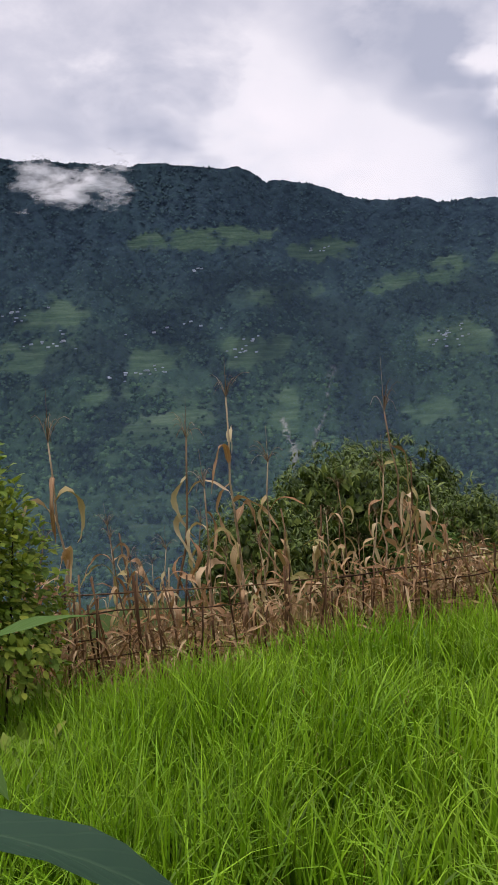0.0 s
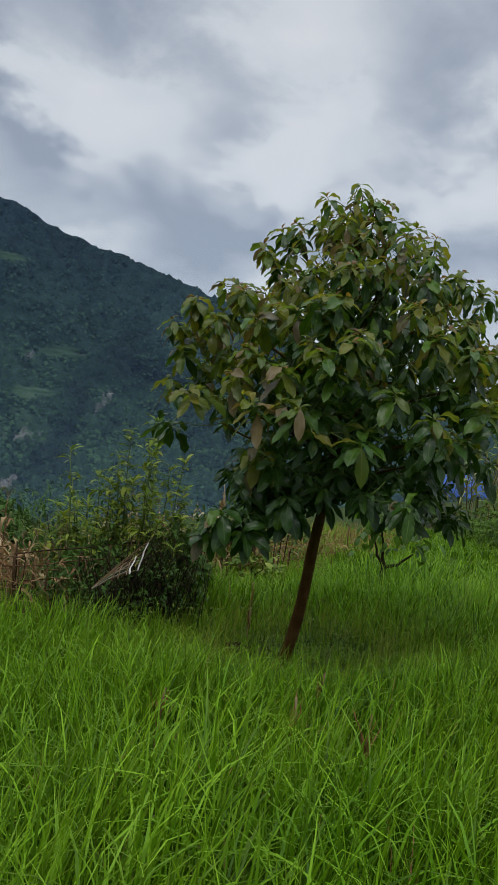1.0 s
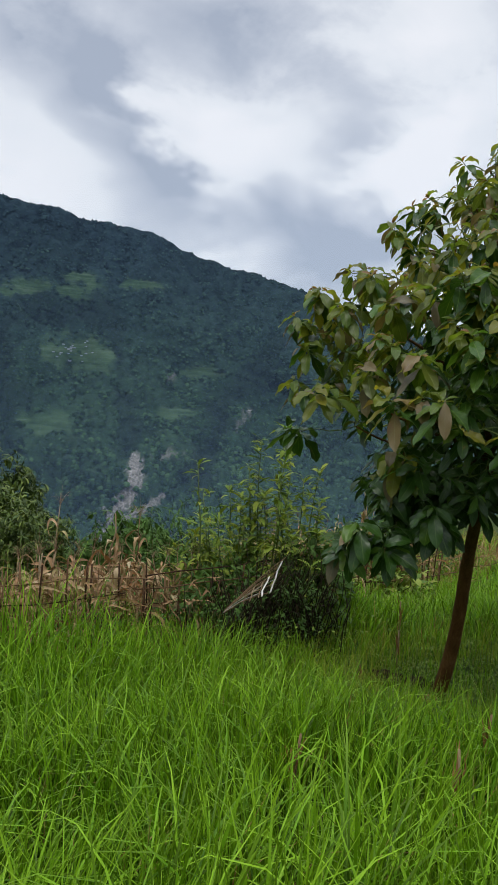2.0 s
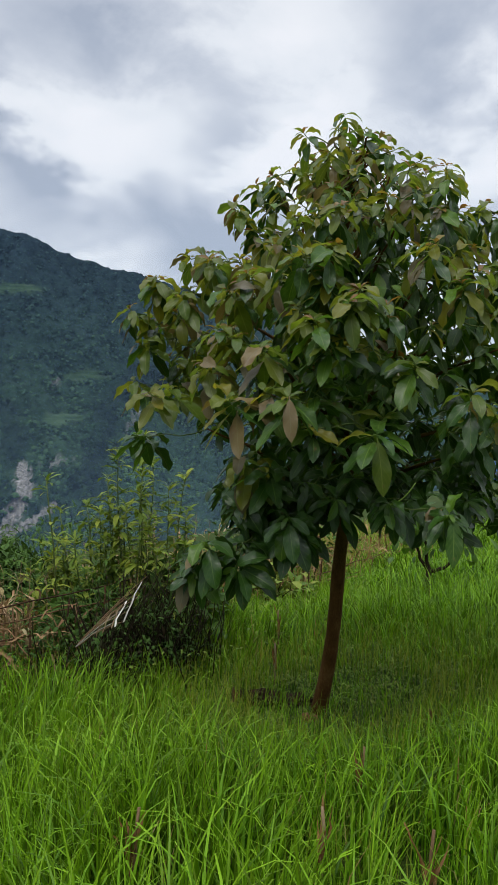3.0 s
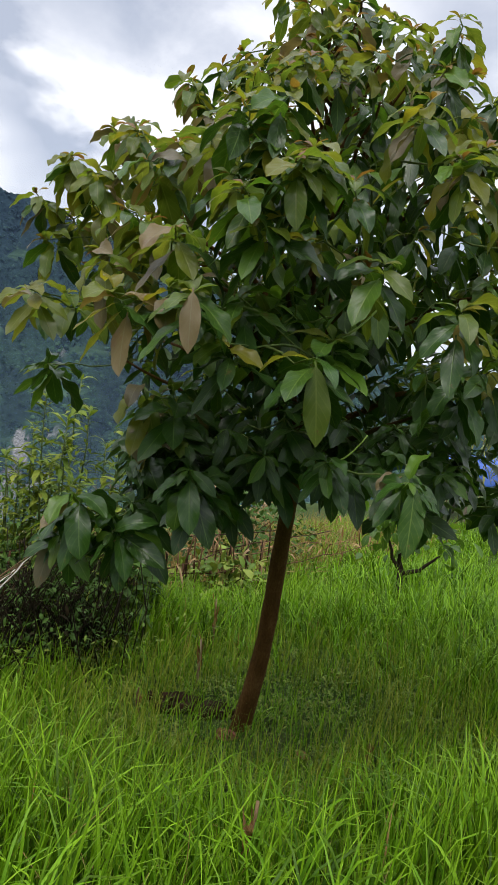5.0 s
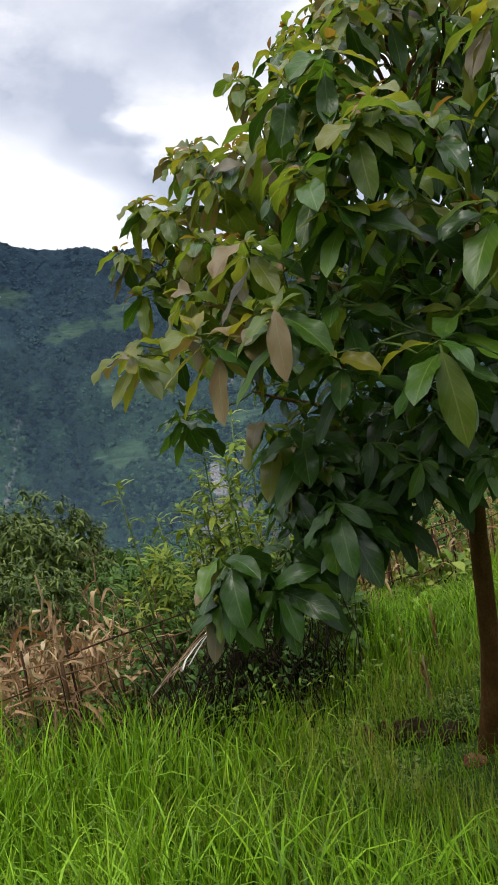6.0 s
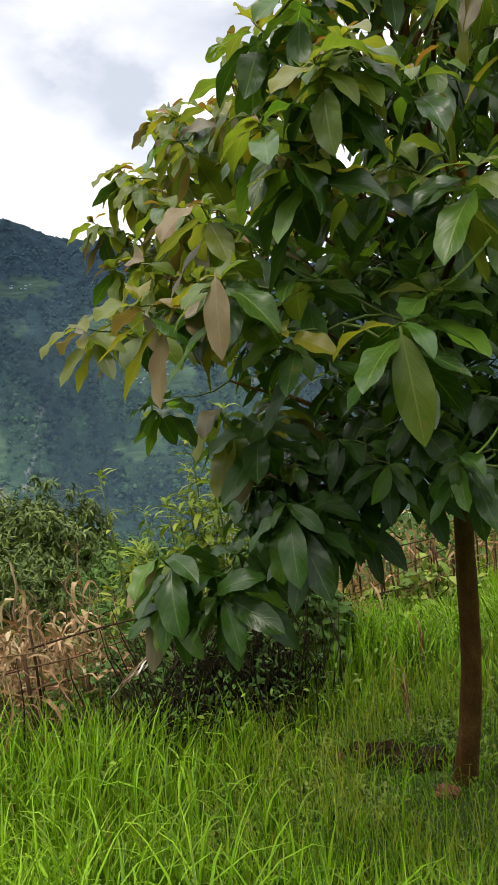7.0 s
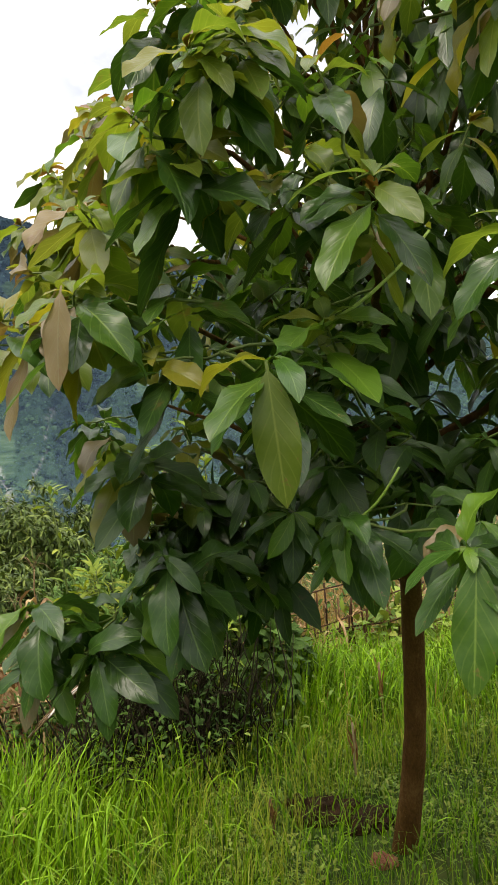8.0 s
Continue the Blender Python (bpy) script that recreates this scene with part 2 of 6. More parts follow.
M_DRYCORN = leaf_material("dry_maize_leaf", [(0.12, 0.055, 0.026), (0.26, 0.13, 0.06), (0.44, 0.33, 0.2), (0.24, 0.085, 0.03), (0.33, 0.24, 0.12), (0.18, 0.18, 0.04), (0.5, 0.4, 0.27)], (0.5, 0.4, 0.24), rough=0.8, through_share=0.14, shine=0.12)
M_LITTER = leaf_material("rotting_maize_leaf", [(0.06, 0.032, 0.017), (0.14, 0.068, 0.032), (0.27, 0.16, 0.08), (0.09, 0.04, 0.02), (0.42, 0.3, 0.17), (0.26, 0.11, 0.04)], (0.36, 0.25, 0.13), rough=0.8, shine=0.1, through_share=0.12)
M_RUST = leaf_material("rust_brown_leaf", [(0.12, 0.05, 0.02), (0.22, 0.1, 0.04), (0.3, 0.15, 0.06), (0.16, 0.09, 0.04)], (0.3, 0.18, 0.09), rough=0.8, shine=0.1, through_share=0.12)
M_NEAR = leaf_material("smooth_bluish_leaf", [(0.014, 0.045, 0.024), (0.024, 0.06, 0.032)], (0.05, 0.1, 0.05), rough=0.5, shine=0.2)
M_GREENCORN = leaf_material("fading_maize_leaf", [(0.09, 0.16, 0.03), (0.2, 0.24, 0.06), (0.3, 0.27, 0.08)], (0.35, 0.34, 0.14), rough=0.6)
M_STALK = plain_material("dry_stalk", [(0.1, 0.06, 0.03), (0.2, 0.13, 0.07), (0.33, 0.26, 0.16)], 6, stretch=(1, 1, 0.2), random_share=0.4)
M_BARK = plain_material("avocado_bark", [(0.04, 0.017, 0.003), (0.09, 0.043, 0.011), (0.16, 0.09, 0.03)], 13, rough=0.85, bump=0.8, stretch=(1, 1, 0.5))
M_TWIG = plain_material("green_twig", [(0.04, 0.055, 0.014), (0.09, 0.13, 0.025), (0.18, 0.22, 0.05)], 12, rough=0.55, bump=0.2)
M_PETIOLE = plain_material("fresh_shoot", [(0.12, 0.2, 0.03), (0.2, 0.3, 0.05), (0.26, 0.36, 0.08)], 14, rough=0.5, bump=0.15)
M_DARKTWIG = plain_material("dark_twig", [(0.01, 0.008, 0.004), (0.03, 0.022, 0.011)], 10)
M_BAMBOO = plain_material("weathered_bamboo", [(0.026, 0.014, 0.007), (0.075, 0.038, 0.018), (0.17, 0.1, 0.05)], 4, stretch=(1, 1, 0.25), random_share=0.4, rough=0.8)
M_FROND = plain_material("bleached_frond", [(0.26, 0.24, 0.2), (0.48, 0.45, 0.4), (0.7, 0.68, 0.62)], 20, random_share=0.5, rough=0.75)
M_SOIL = plain_material("field_soil", [(0.014, 0.024, 0.003), (0.028, 0.05, 0.005), (0.052, 0.062, 0.013)], 1.2, bump=0.8)
M_DARKSOIL = plain_material("dug_soil", [(0.008, 0.004, 0.001), (0.026, 0.013, 0.004), (0.065, 0.031, 0.01)], 22, bump=1.0)
M_BRICK = plain_material("broken_brick", [(0.2, 0.075, 0.045), (0.3, 0.13, 0.08)], 25, bump=0.8)
M_TARP = plain_material("blue_sheet", [(0.02, 0.07, 0.3), (0.035, 0.12, 0.45)], 3, rough=0.5, bump=0.3)
M_POLE = plain_material("grey_pole", [(0.15, 0.12, 0.09), (0.25, 0.21, 0.17)], 8)


def forest_material(name, spread, tones, high_tones):
    m, t, p, out = material(name)
    co = t.nodes.new("ShaderNodeTexCoord").outputs["Object"]
    a = node(t, "ShaderNodeTexNoise", Scale=0.005, Detail=7.0, Roughness=0.62)
    b = node(t, "ShaderNodeTexNoise", Scale=0.07, Detail=4.0, Roughness=0.7)
    wire(t, co, a.inputs["Vector"])
    wire(t, co, b.inputs["Vector"])
    f = calc(t, "ADD", calc(t, "MULTIPLY", a.outputs[0], 0.4), calc(t, "MULTIPLY", b.outputs[0], 0.6))
    f = calc(t, "ADD", f, calc(t, "MULTIPLY", calc(t, "SUBTRACT", chance(t), 0.5), spread))
    # single crowns, each of its own tone
    tree = node(t, "ShaderNodeTexVoronoi", Scale=0.11, Randomness=1.0)
    wire(t, co, tree.inputs["Vector"])
    tone = t.nodes.new("ShaderNodeSeparateColor")
    wire(t, tree.outputs["Color"], tone.inputs[0])
    f = calc(t, "ADD", f, calc(t, "MULTIPLY", calc(t, "SUBTRACT", tone.outputs[0], 0.5), 0.07))
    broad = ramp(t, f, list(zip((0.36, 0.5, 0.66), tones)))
    # bluer tones towards the top: distance haze put into the colour
    hazed_wood = ramp(t, f, list(zip((0.36, 0.5, 0.66), high_tones)))
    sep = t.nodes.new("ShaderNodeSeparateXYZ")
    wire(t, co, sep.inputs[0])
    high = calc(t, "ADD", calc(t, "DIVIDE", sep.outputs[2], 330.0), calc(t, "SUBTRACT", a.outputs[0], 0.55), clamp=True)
    wood = blend(t, high, broad, hazed_wood)
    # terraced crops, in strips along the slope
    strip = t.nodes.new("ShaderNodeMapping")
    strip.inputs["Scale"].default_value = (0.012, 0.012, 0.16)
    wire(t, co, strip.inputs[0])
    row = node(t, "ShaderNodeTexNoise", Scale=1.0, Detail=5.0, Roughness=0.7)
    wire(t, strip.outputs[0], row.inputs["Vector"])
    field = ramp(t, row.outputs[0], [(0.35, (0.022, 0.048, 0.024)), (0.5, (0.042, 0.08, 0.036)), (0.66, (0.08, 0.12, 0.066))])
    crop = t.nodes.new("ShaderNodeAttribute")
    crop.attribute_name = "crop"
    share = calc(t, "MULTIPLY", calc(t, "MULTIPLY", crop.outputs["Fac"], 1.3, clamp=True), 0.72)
    rock = t.nodes.new("ShaderNodeAttribute")
    rock.attribute_name = "rock"
    c = node(t, "ShaderNodeTexNoise", Scale=0.22, Detail=6.0, Roughness=0.75)
    wire(t, co, c.inputs["Vector"])
    stone = ramp(t, calc(t, "ADD", calc(t, "MULTIPLY", c.outputs[0], 0.6), calc(t, "MULTIPLY", a.outputs[0], 0.4)), [(0.4, (0.035, 0.04, 0.04)), (0.5, (0.15, 0.145, 0.132)), (0.62, (0.36, 0.34, 0.31))])
    # shade of the ravines, put into the wood's colour as darker belts
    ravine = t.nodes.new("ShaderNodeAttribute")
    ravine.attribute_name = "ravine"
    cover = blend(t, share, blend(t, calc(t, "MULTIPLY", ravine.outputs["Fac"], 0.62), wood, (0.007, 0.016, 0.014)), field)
    wire(t, blend(t, calc(t, "MULTIPLY", calc(t, "MULTIPLY", rock.outputs["Fac"], 1.5, clamp=True), 0.92), cover, stone), p.inputs["Base Color"])
    relief(t, p, calc(t, "SUBTRACT", 1.0, tree.outputs["Distance"]), 0.45, 4.0)
    p.inputs["Roughness"].default_value = 1.0
    p.inputs["Specular IOR Level"].default_value = 0.1
    return m


# floor toned below the crowns: shade of the gaps between trees, as colour
M_FOREST = forest_material("shaded_forest_floor", 0.0, ((0.008, 0.02, 0.012), (0.015, 0.036, 0.02), (0.027, 0.06, 0.03)), ((0.009, 0.02, 0.027), (0.014, 0.029, 0.038), (0.021, 0.044, 0.05)))
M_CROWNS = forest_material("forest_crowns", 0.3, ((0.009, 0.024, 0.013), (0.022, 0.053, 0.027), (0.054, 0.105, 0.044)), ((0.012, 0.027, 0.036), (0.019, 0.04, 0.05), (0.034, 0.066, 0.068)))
M_WALL = plain_material("whitewashed_wall", [(0.22, 0.24, 0.26), (0.38, 0.4, 0.42)], 0.4, bump=0.0, random_share=0.4)
M_ROOF = plain_material("metal_roof", [(0.16, 0.21, 0.28), (0.4, 0.43, 0.47)], 0.3, bump=0.0, random_share=0.7, rough=0.5)

# ---------------------------------------------------------------- builders


def grid_mesh(name, verts, quads, mats, uv=None, which=None, smooth=True):
    """A mesh from numpy arrays: verts (n, 3), quads (m, 4), uv (n, 2) a vertex, which (m) a material slot."""
    me = bpy.data.meshes.new(name)
    verts, quads = np.asarray(verts, np.float32), np.asarray(quads, np.int32)
    me.vertices.add(len(verts))
    me.vertices.foreach_set("co", verts.ravel())
    me.loops.add(quads.size)
    me.loops.foreach_set("vertex_index", quads.ravel())
    me.polygons.add(len(quads))
    me.polygons.foreach_set("loop_start", np.arange(0, quads.size, 4, dtype=np.int32))
    me.polygons.foreach_set("use_smooth", np.full(len(quads), smooth))
    for m in mats if isinstance(mats, (list, tuple)) else [mats]:
        me.materials.append(m)
    if which is not None:
        me.polygons.foreach_set("material_index", np.asarray(which, np.int32))
    if uv is not None:
        layer = me.uv_layers.new(name="UVMap")
        layer.data.foreach_set("uv", np.asarray(uv, np.float32)[quads.ravel()].ravel())
    me.update(calc_edges=True)
    me.validate()
    return me


def part_of(name, me, parent, label="", m=None):
    ob = new(name, me)
    ob.parent = parent
    if m is not None:
        ob.matrix_basis = m
    return tagged(ob, label) if label else ob


def thing(name, label, category, place=(0, 0, 0), group="", kind=""):
    ob = new(name)
    ob.empty_display_size = 0.1
    ob.location = place
    return tagged(ob, label, category, group, kind)


class Heap:
    """Gathers pieces that become one mesh."""

    def __init__(self):
        self.v, self.q, self.uv, self.w, self.n = [], [], [], [], 0

    def add(self, v, q, uv=None, which=0):
        v, q = np.asarray(v, float), np.asarray(q, int)
        self.v.append(v)
        self.q.append(q + self.n)
        self.uv.append(np.zeros((len(v), 2)) if uv is None else uv)
        self.w.append(np.full(len(q), which))
        self.n += len(v)

    def mesh(self, name, mats, smooth=True):
        return grid_mesh(name, np.concatenate(self.v), np.concatenate(self.q), mats, np.concatenate(self.uv), np.concatenate(self.w), smooth)


def tube(points, radii, sides=6, cap=True):
    """A tapered tube along points."""
    p = np.asarray(points, float)
    r = np.broadcast_to(np.asarray(radii, float), (len(p),))
    d = np.gradient(p, axis=0)
    d /= np.linalg.norm(d, axis=1)[:, None] + 1e-9
    ref = np.array([0.31, 0.17, 0.93]) if abs(d[0][2]) < 0.8 else np.array([1.0, 0.13, 0.0])
    a = np.cross(d, ref)
    a /= np.linalg.norm(a, axis=1)[:, None] + 1e-9
    b = np.cross(d, a)
    th = np.arange(sides) * 2 * np.pi / sides
    v = p[:, None] + r[:, None, None] * (a[:, None] * np.cos(th)[None, :, None] + b[:, None] * np.sin(th)[None, :, None])
    v = v.reshape(-1, 3)
    i, j = np.meshgrid(np.arange(len(p) - 1), np.arange(sides), indexing="ij")
    k = (j + 1) % sides
    q = np.stack([i * sides + j, i * sides + k, (i + 1) * sides + k, (i + 1) * sides + j], -1).reshape(-1, 4)
    if cap and sides in (4, 6, 8):
        top = (len(p) - 1) * sides
        fans = [[top, top + 2 * c + 1, top + 2 * c + 2, top + (2 * c + 3) % sides] for c in range(sides // 2 - 1)] if sides > 4 else [[top, top + 1, top + 2, top + 3]]
        q = np.concatenate([q, np.array(fans)])
    return v, q


def arc(a, b, sag=0.0, n=6, wobble=0.0, rng=None):
    """Points from a to b on a curve that sags (or, with a minus, rises)."""
    s = np.linspace(0, 1, n)[:, None]
    p = np.asarray(a, float) * (1 - s) + np.asarray(b, float) * s
    p[:, 2] -= sag * 4 * (s * (1 - s))[:, 0]
    if wobble and rng is not None:
        p[1:-1] += rng.normal(0, wobble, (n - 2, 3))
    return p


def leaf_shape(half=0.19, curl=0.9, lift=0.35, fold=0.35, wave=0.02, rows=8, peak=0.85, stalk=0.1, twist=0.0, cols=3, bend=1.2):
    """A leaf one unit long along y: narrow stalk, pointed oval blade, folded on its midrib, bent downwards."""
    s = np.linspace(0, 1, rows)
    ang = lift - curl * s ** bend
    step = np.diff(s, prepend=0)
    y, z = np.cumsum(np.cos(ang) * step), np.cumsum(np.sin(ang) * step)
    b = np.clip((s - stalk) / (1 - stalk), 0, 1)
    w = half * np.sin(np.pi * b ** peak) ** (0.62 if cols > 3 else 0.75) * (1 - 0.35 * np.clip((b - 0.86) / 0.14, 0, 1))
    w = np.maximum(w, np.where(s < stalk + 0.02, 0.012, 0.003))
    u = np.linspace(-1, 1, cols)
    v = np.empty((rows, cols, 3))
    tw = twist * s
    for c, sx in enumerate(u):
        rip = wave * np.sin(s * 15.0 + 1.3 * np.sign(sx)) * abs(sx) ** 2
        h = fold * w * abs(sx) * (1.25 - 0.45 * abs(sx)) + rip * (w > 0.02)
        v[:, c, 0] = sx * w * np.cos(tw)
        v[:, c, 1] = y - np.sin(ang) * (h + sx * w * np.sin(tw))
        v[:, c, 2] = z + np.cos(ang) * (h + sx * w * np.sin(tw))
    uv = np.stack(np.broadcast_arrays((u * 0.5 + 0.5)[None, :], s[:, None]), -1).reshape(-1, 2)
    i, j = np.meshgrid(np.arange(rows - 1), np.arange(cols - 1), indexing="ij")
    q = np.stack([i * cols + j, i * cols + j + 1, (i + 1) * cols + j + 1, (i + 1) * cols + j], -1).reshape(-1, 4)
    return v.reshape(-1, 3), q, uv


def turned(way, face):
    """Rotation whose y axis is way and whose z axis lies near face."""
    y = np.asarray(way, float)
    y = y / (np.linalg.norm(y) + 1e-9)
    x = np.cross(y, face)
    if np.linalg.norm(x) < 1e-4:
        x = np.cross(y, (0.3, 0.9, 0.1))
    x /= np.linalg.norm(x)
    return np.stack([x, y, np.cross(x, y)], 1)


def as_matrix(rot, size, place):
    m = Matrix([[*(rot[i] * size), place[i]] for i in range(3)] + [[0, 0, 0, 1]])
    return m


def scatter(heap, shape, rots, sizes, places, which=0):
    """Adds many copies of one shape to a heap."""
    v, q, uv = shape
    rots, sizes, places = np.asarray(rots), np.asarray(sizes), np.asarray(places)
    n = len(places)
    if not n:
        return
    allv = np.einsum("nij,kj->nki", rots, v) * sizes[:, None, None] + places[:, None]
    allq = q[None] + (np.arange(n) * len(v))[:, None, None]
    heap.add(allv.reshape(-1, 3), allq.reshape(-1, 4), np.tile(uv, (n, 1)), which)


def turned_many(ways, faces):
    y = ways / (np.linalg.norm(ways, axis=1)[:, None] + 1e-9)
    x = np.cross(y, faces)
    x /= np.linalg.norm(x, axis=1)[:, None] + 1e-6
    return np.stack([x, y, np.cross(x, y)], 2)


# ---------------------------------------------------------------- land


def fence_y(x):
    return np.interp(x, [-6, -3, -0.2, 1.4, 2.9, 4.0, 5.7, 7.0, 8.6, 20], [4.9, 5.75, 6.45, 6.9, 7.3, 7.38, 7.55, 7.9, 8.2, 10.5])


def level(x, y):
    """Height of the ground: a sloping field, then the fall to the valley beyond the fence."""
    x, y = np.asarray(x, float), np.asarray(y, float)
    r = np.hypot(x - 3, y - 3)
    k = np.clip((r - 14) / 40, 0, 1)
    z = 0.6 + 0.03 * x - 0.128 * y
    z = z * (1 - k) + k * (-0.4)
    z = z + 0.03 * np.sin(x * 1.7 + 0.4) * np.cos(y * 1.3) + 0.02 * np.sin(x * 3.1 - y * 2.3)
    z = z - 0.11 * np.exp(-((x - 6.0) ** 2 + (y - 5.65) ** 2) / 0.9)
    d = (y - fence_y(x)) / 1.03 - 0.6 - 7 * np.clip((x - 8) / 8, 0, 1)
    d = np.where(d > 0, d, 0)
    return z - 0.26 * d * d / (d + 3.0)


def build_ground():
    rad = np.concatenate([[0], np.geomspace(0.4, 1100, 90)])
    ang = np.linspace(0, 2 * np.pi, 121)[:-1]
    R, A = np.meshgrid(rad, ang, indexing="ij")
    X, Y = 3 + R * np.sin(A), 4 + R * np.cos(A)
    v = np.stack([X, Y, level(X, Y)], -1).reshape(-1, 3)
    i, j = np.meshgrid(np.arange(len(rad) - 1), np.arange(120), indexing="ij")
    k = (j + 1) % 120
    q = np.stack([i * 120 + j, i * 120 + k, (i + 1) * 120 + k, (i + 1) * 120 + j], -1).reshape(-1, 4)[:, ::-1]
    tagged(new("ground", grid_mesh("ground", v, q, M_SOIL)), "dark soil of a grassy field falling to a valley", "ground", kind="structure")


build_ground()

# the mountain across the valley, around the point MID
MID = np.array([2.5, 2.5, 1.9])
RIDGE_AZ = [-180, -120, -60, -30, -12.4, -6.9, -2, 5.5, 6.7, 10, 13.7, 17.9, 19.8, 22.5, 25, 28.5, 33.4, 37, 40.5, 50, 62, 75, 120, 180]
RIDGE_EL = [8, 12, 17, 18.5, 18.2, 17.9, 17.7, 16.9, 16.0, 15.6, 14.1, 13.7, 13.1, 13.1, 12.6, 11.1, 10.1, 9.1, 8.0, 5.0, 2.2, 1.5, 6, 8]
FOOT_EL = -15.0


def fbm(x, y, seed, octaves=5, gain=0.5):
    """Smooth random relief between about -1 and 1."""
    x, y = np.broadcast_arrays(np.asarray(x, float), np.asarray(y, float))
    total, amp = np.zeros(x.shape), 1.0
    for o in range(octaves):
        table = np.random.default_rng(seed + o).uniform(-1, 1, (64, 64))
        i, j = np.floor(x).astype(int), np.floor(y).astype(int)
        u, v = x - i, y - j
        u, v = u * u * (3 - 2 * u), v * v * (3 - 2 * v)
        a, b = table[i % 64, j % 64], table[(i + 1) % 64, j % 64]
        c, d = table[i % 64, (j + 1) % 64], table[(i + 1) % 64, (j + 1) % 64]
        total += amp * ((a * (1 - u) + b * u) * (1 - v) + (c * (1 - u) + d * u) * v)
        amp, x, y = amp * gain, x * 2.03 + 7.1, y * 2.03 + 3.3
    return total


def slope_point(az, f, out=0.0):
    """A place on the mountainside: azimuth in degrees, f from 0 at the foot to 1 at the ridge, out metres off its face."""
    az, f = np.asarray(az, float), np.asarray(f, float)
    top = np.interp(az, RIDGE_AZ, RIDGE_EL) + 0.16 * fbm(az * 0.9, 0 * az, 40, 4)
    el = np.radians(FOOT_EL + (top - FOOT_EL) * f)
    spur = -95 * fbm(az * 0.09 + f * 1.3, f * 2.2, 50, 4, 0.42) + 40 * np.abs(fbm(az * 0.16 - f * 2.0, f * 1.6, 60, 4, 0.4))
    r = 820 + 760 * f + spur * np.sin(np.pi * np.clip(f, 0.03, 0.97)) ** 0.6 - out
    a = np.radians(az)
    return MID + np.stack([r * np.cos(el) * np.sin(a), r * np.cos(el) * np.cos(a), r * np.sin(el)], -1)


def slope_f(az, el):
    return (el - FOOT_EL) / (np.interp(az, RIDGE_AZ, RIDGE_EL) - FOOT_EL)


def lump():
    """A small rough dome for a far tree crown."""
    v = [(0, 0, 1.0), (0, 0, 0.98)]
    for h, r, o in ((0.55, 0.75, 0.0), (-0.4, 1.0, 0.5)):
        for k in range(5):
            a = (k + o) * 2 * math.pi / 5
            v.append((r * math.cos(a), r * math.sin(a), h))
    q = [[7 + (k + 4) % 5, 7 + k, 2 + (k + 1) % 5, 2 + k] for k in range(5)]
    q += [[0, 2, 3, 4], [0, 4, 5, 6], [0, 6, 2, 1]]
    return np.array(v), np.array(q), np.zeros((len(v), 2))


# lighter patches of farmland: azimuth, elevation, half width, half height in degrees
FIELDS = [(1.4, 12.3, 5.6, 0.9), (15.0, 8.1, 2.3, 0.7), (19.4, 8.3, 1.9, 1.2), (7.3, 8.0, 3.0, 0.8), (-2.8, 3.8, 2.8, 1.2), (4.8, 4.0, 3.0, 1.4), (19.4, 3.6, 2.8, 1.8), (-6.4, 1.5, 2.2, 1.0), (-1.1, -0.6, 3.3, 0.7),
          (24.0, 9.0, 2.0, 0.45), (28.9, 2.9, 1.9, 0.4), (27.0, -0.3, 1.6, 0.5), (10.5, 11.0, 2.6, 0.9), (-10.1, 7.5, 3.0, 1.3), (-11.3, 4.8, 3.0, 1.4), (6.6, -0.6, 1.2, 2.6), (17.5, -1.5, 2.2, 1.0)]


SCARS = [("landslide", "grey bare landslide scar running down the mountain", [(24.0, -3.4, 0.2), (24.3, -5.2, 0.42), (23.7, -6.5, 0.45), (22.9, -8.0, 0.6), (22.5, -9.7, 0.75), (21.8, -12.5, 1.0)]),
         ("landslide_branch", "grey gully joining the landslide scar", [(26.5, -6.1, 0.12), (25.6, -7.0, 0.3), (24.5, -8.0, 0.35), (23.1, -8.9, 0.4)]),
         ("earth_scar", "small brown earth slip on the mountain", [(26.3, -2.9, 0.4), (26.4, -3.4, 0.8), (26.0, -4.0, 0.6)]),
         ("rock_outcrop", "pale rock outcrop on the mountain", [(26.2, 3.0, 0.2), (26.5, 2.5, 0.25), (26.6, 1.9, 0.12)]),
         ("gully", "pale gully on the mountain", [(32.7, 0.6, 0.2), (32.2, -0.3, 0.2), (31.2, -1.5, 0.16)]),
         ("stream_gully", "thin white stream gully on the mountain", [(10.8, 2.7, 0.22), (10.5, 1.9, 0.25), (10.0, 0.8, 0.05), (10.1, -0.5, 0.04), (9.3, -2.0, 0.04), (8.6, -4, 0.08)]),
         ("eroded_slope", "greyish eroded slope on the mountain", [(6.4, -0.6, 0.06), (6.6, -2.0, 0.12), (7.3, -3.9, 0.3), (7.0, -5.2, 0.35)])]


# wooded ravines, shade painted in as dark belts: azimuth and elevation along them, and half width
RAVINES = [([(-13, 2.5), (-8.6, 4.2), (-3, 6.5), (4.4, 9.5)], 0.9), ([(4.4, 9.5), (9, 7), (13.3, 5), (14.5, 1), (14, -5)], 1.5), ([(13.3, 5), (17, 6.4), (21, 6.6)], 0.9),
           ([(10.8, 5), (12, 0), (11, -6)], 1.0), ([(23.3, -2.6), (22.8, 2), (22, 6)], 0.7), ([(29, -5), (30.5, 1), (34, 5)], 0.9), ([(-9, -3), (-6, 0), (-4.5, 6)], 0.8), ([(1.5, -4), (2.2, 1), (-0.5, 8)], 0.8)]


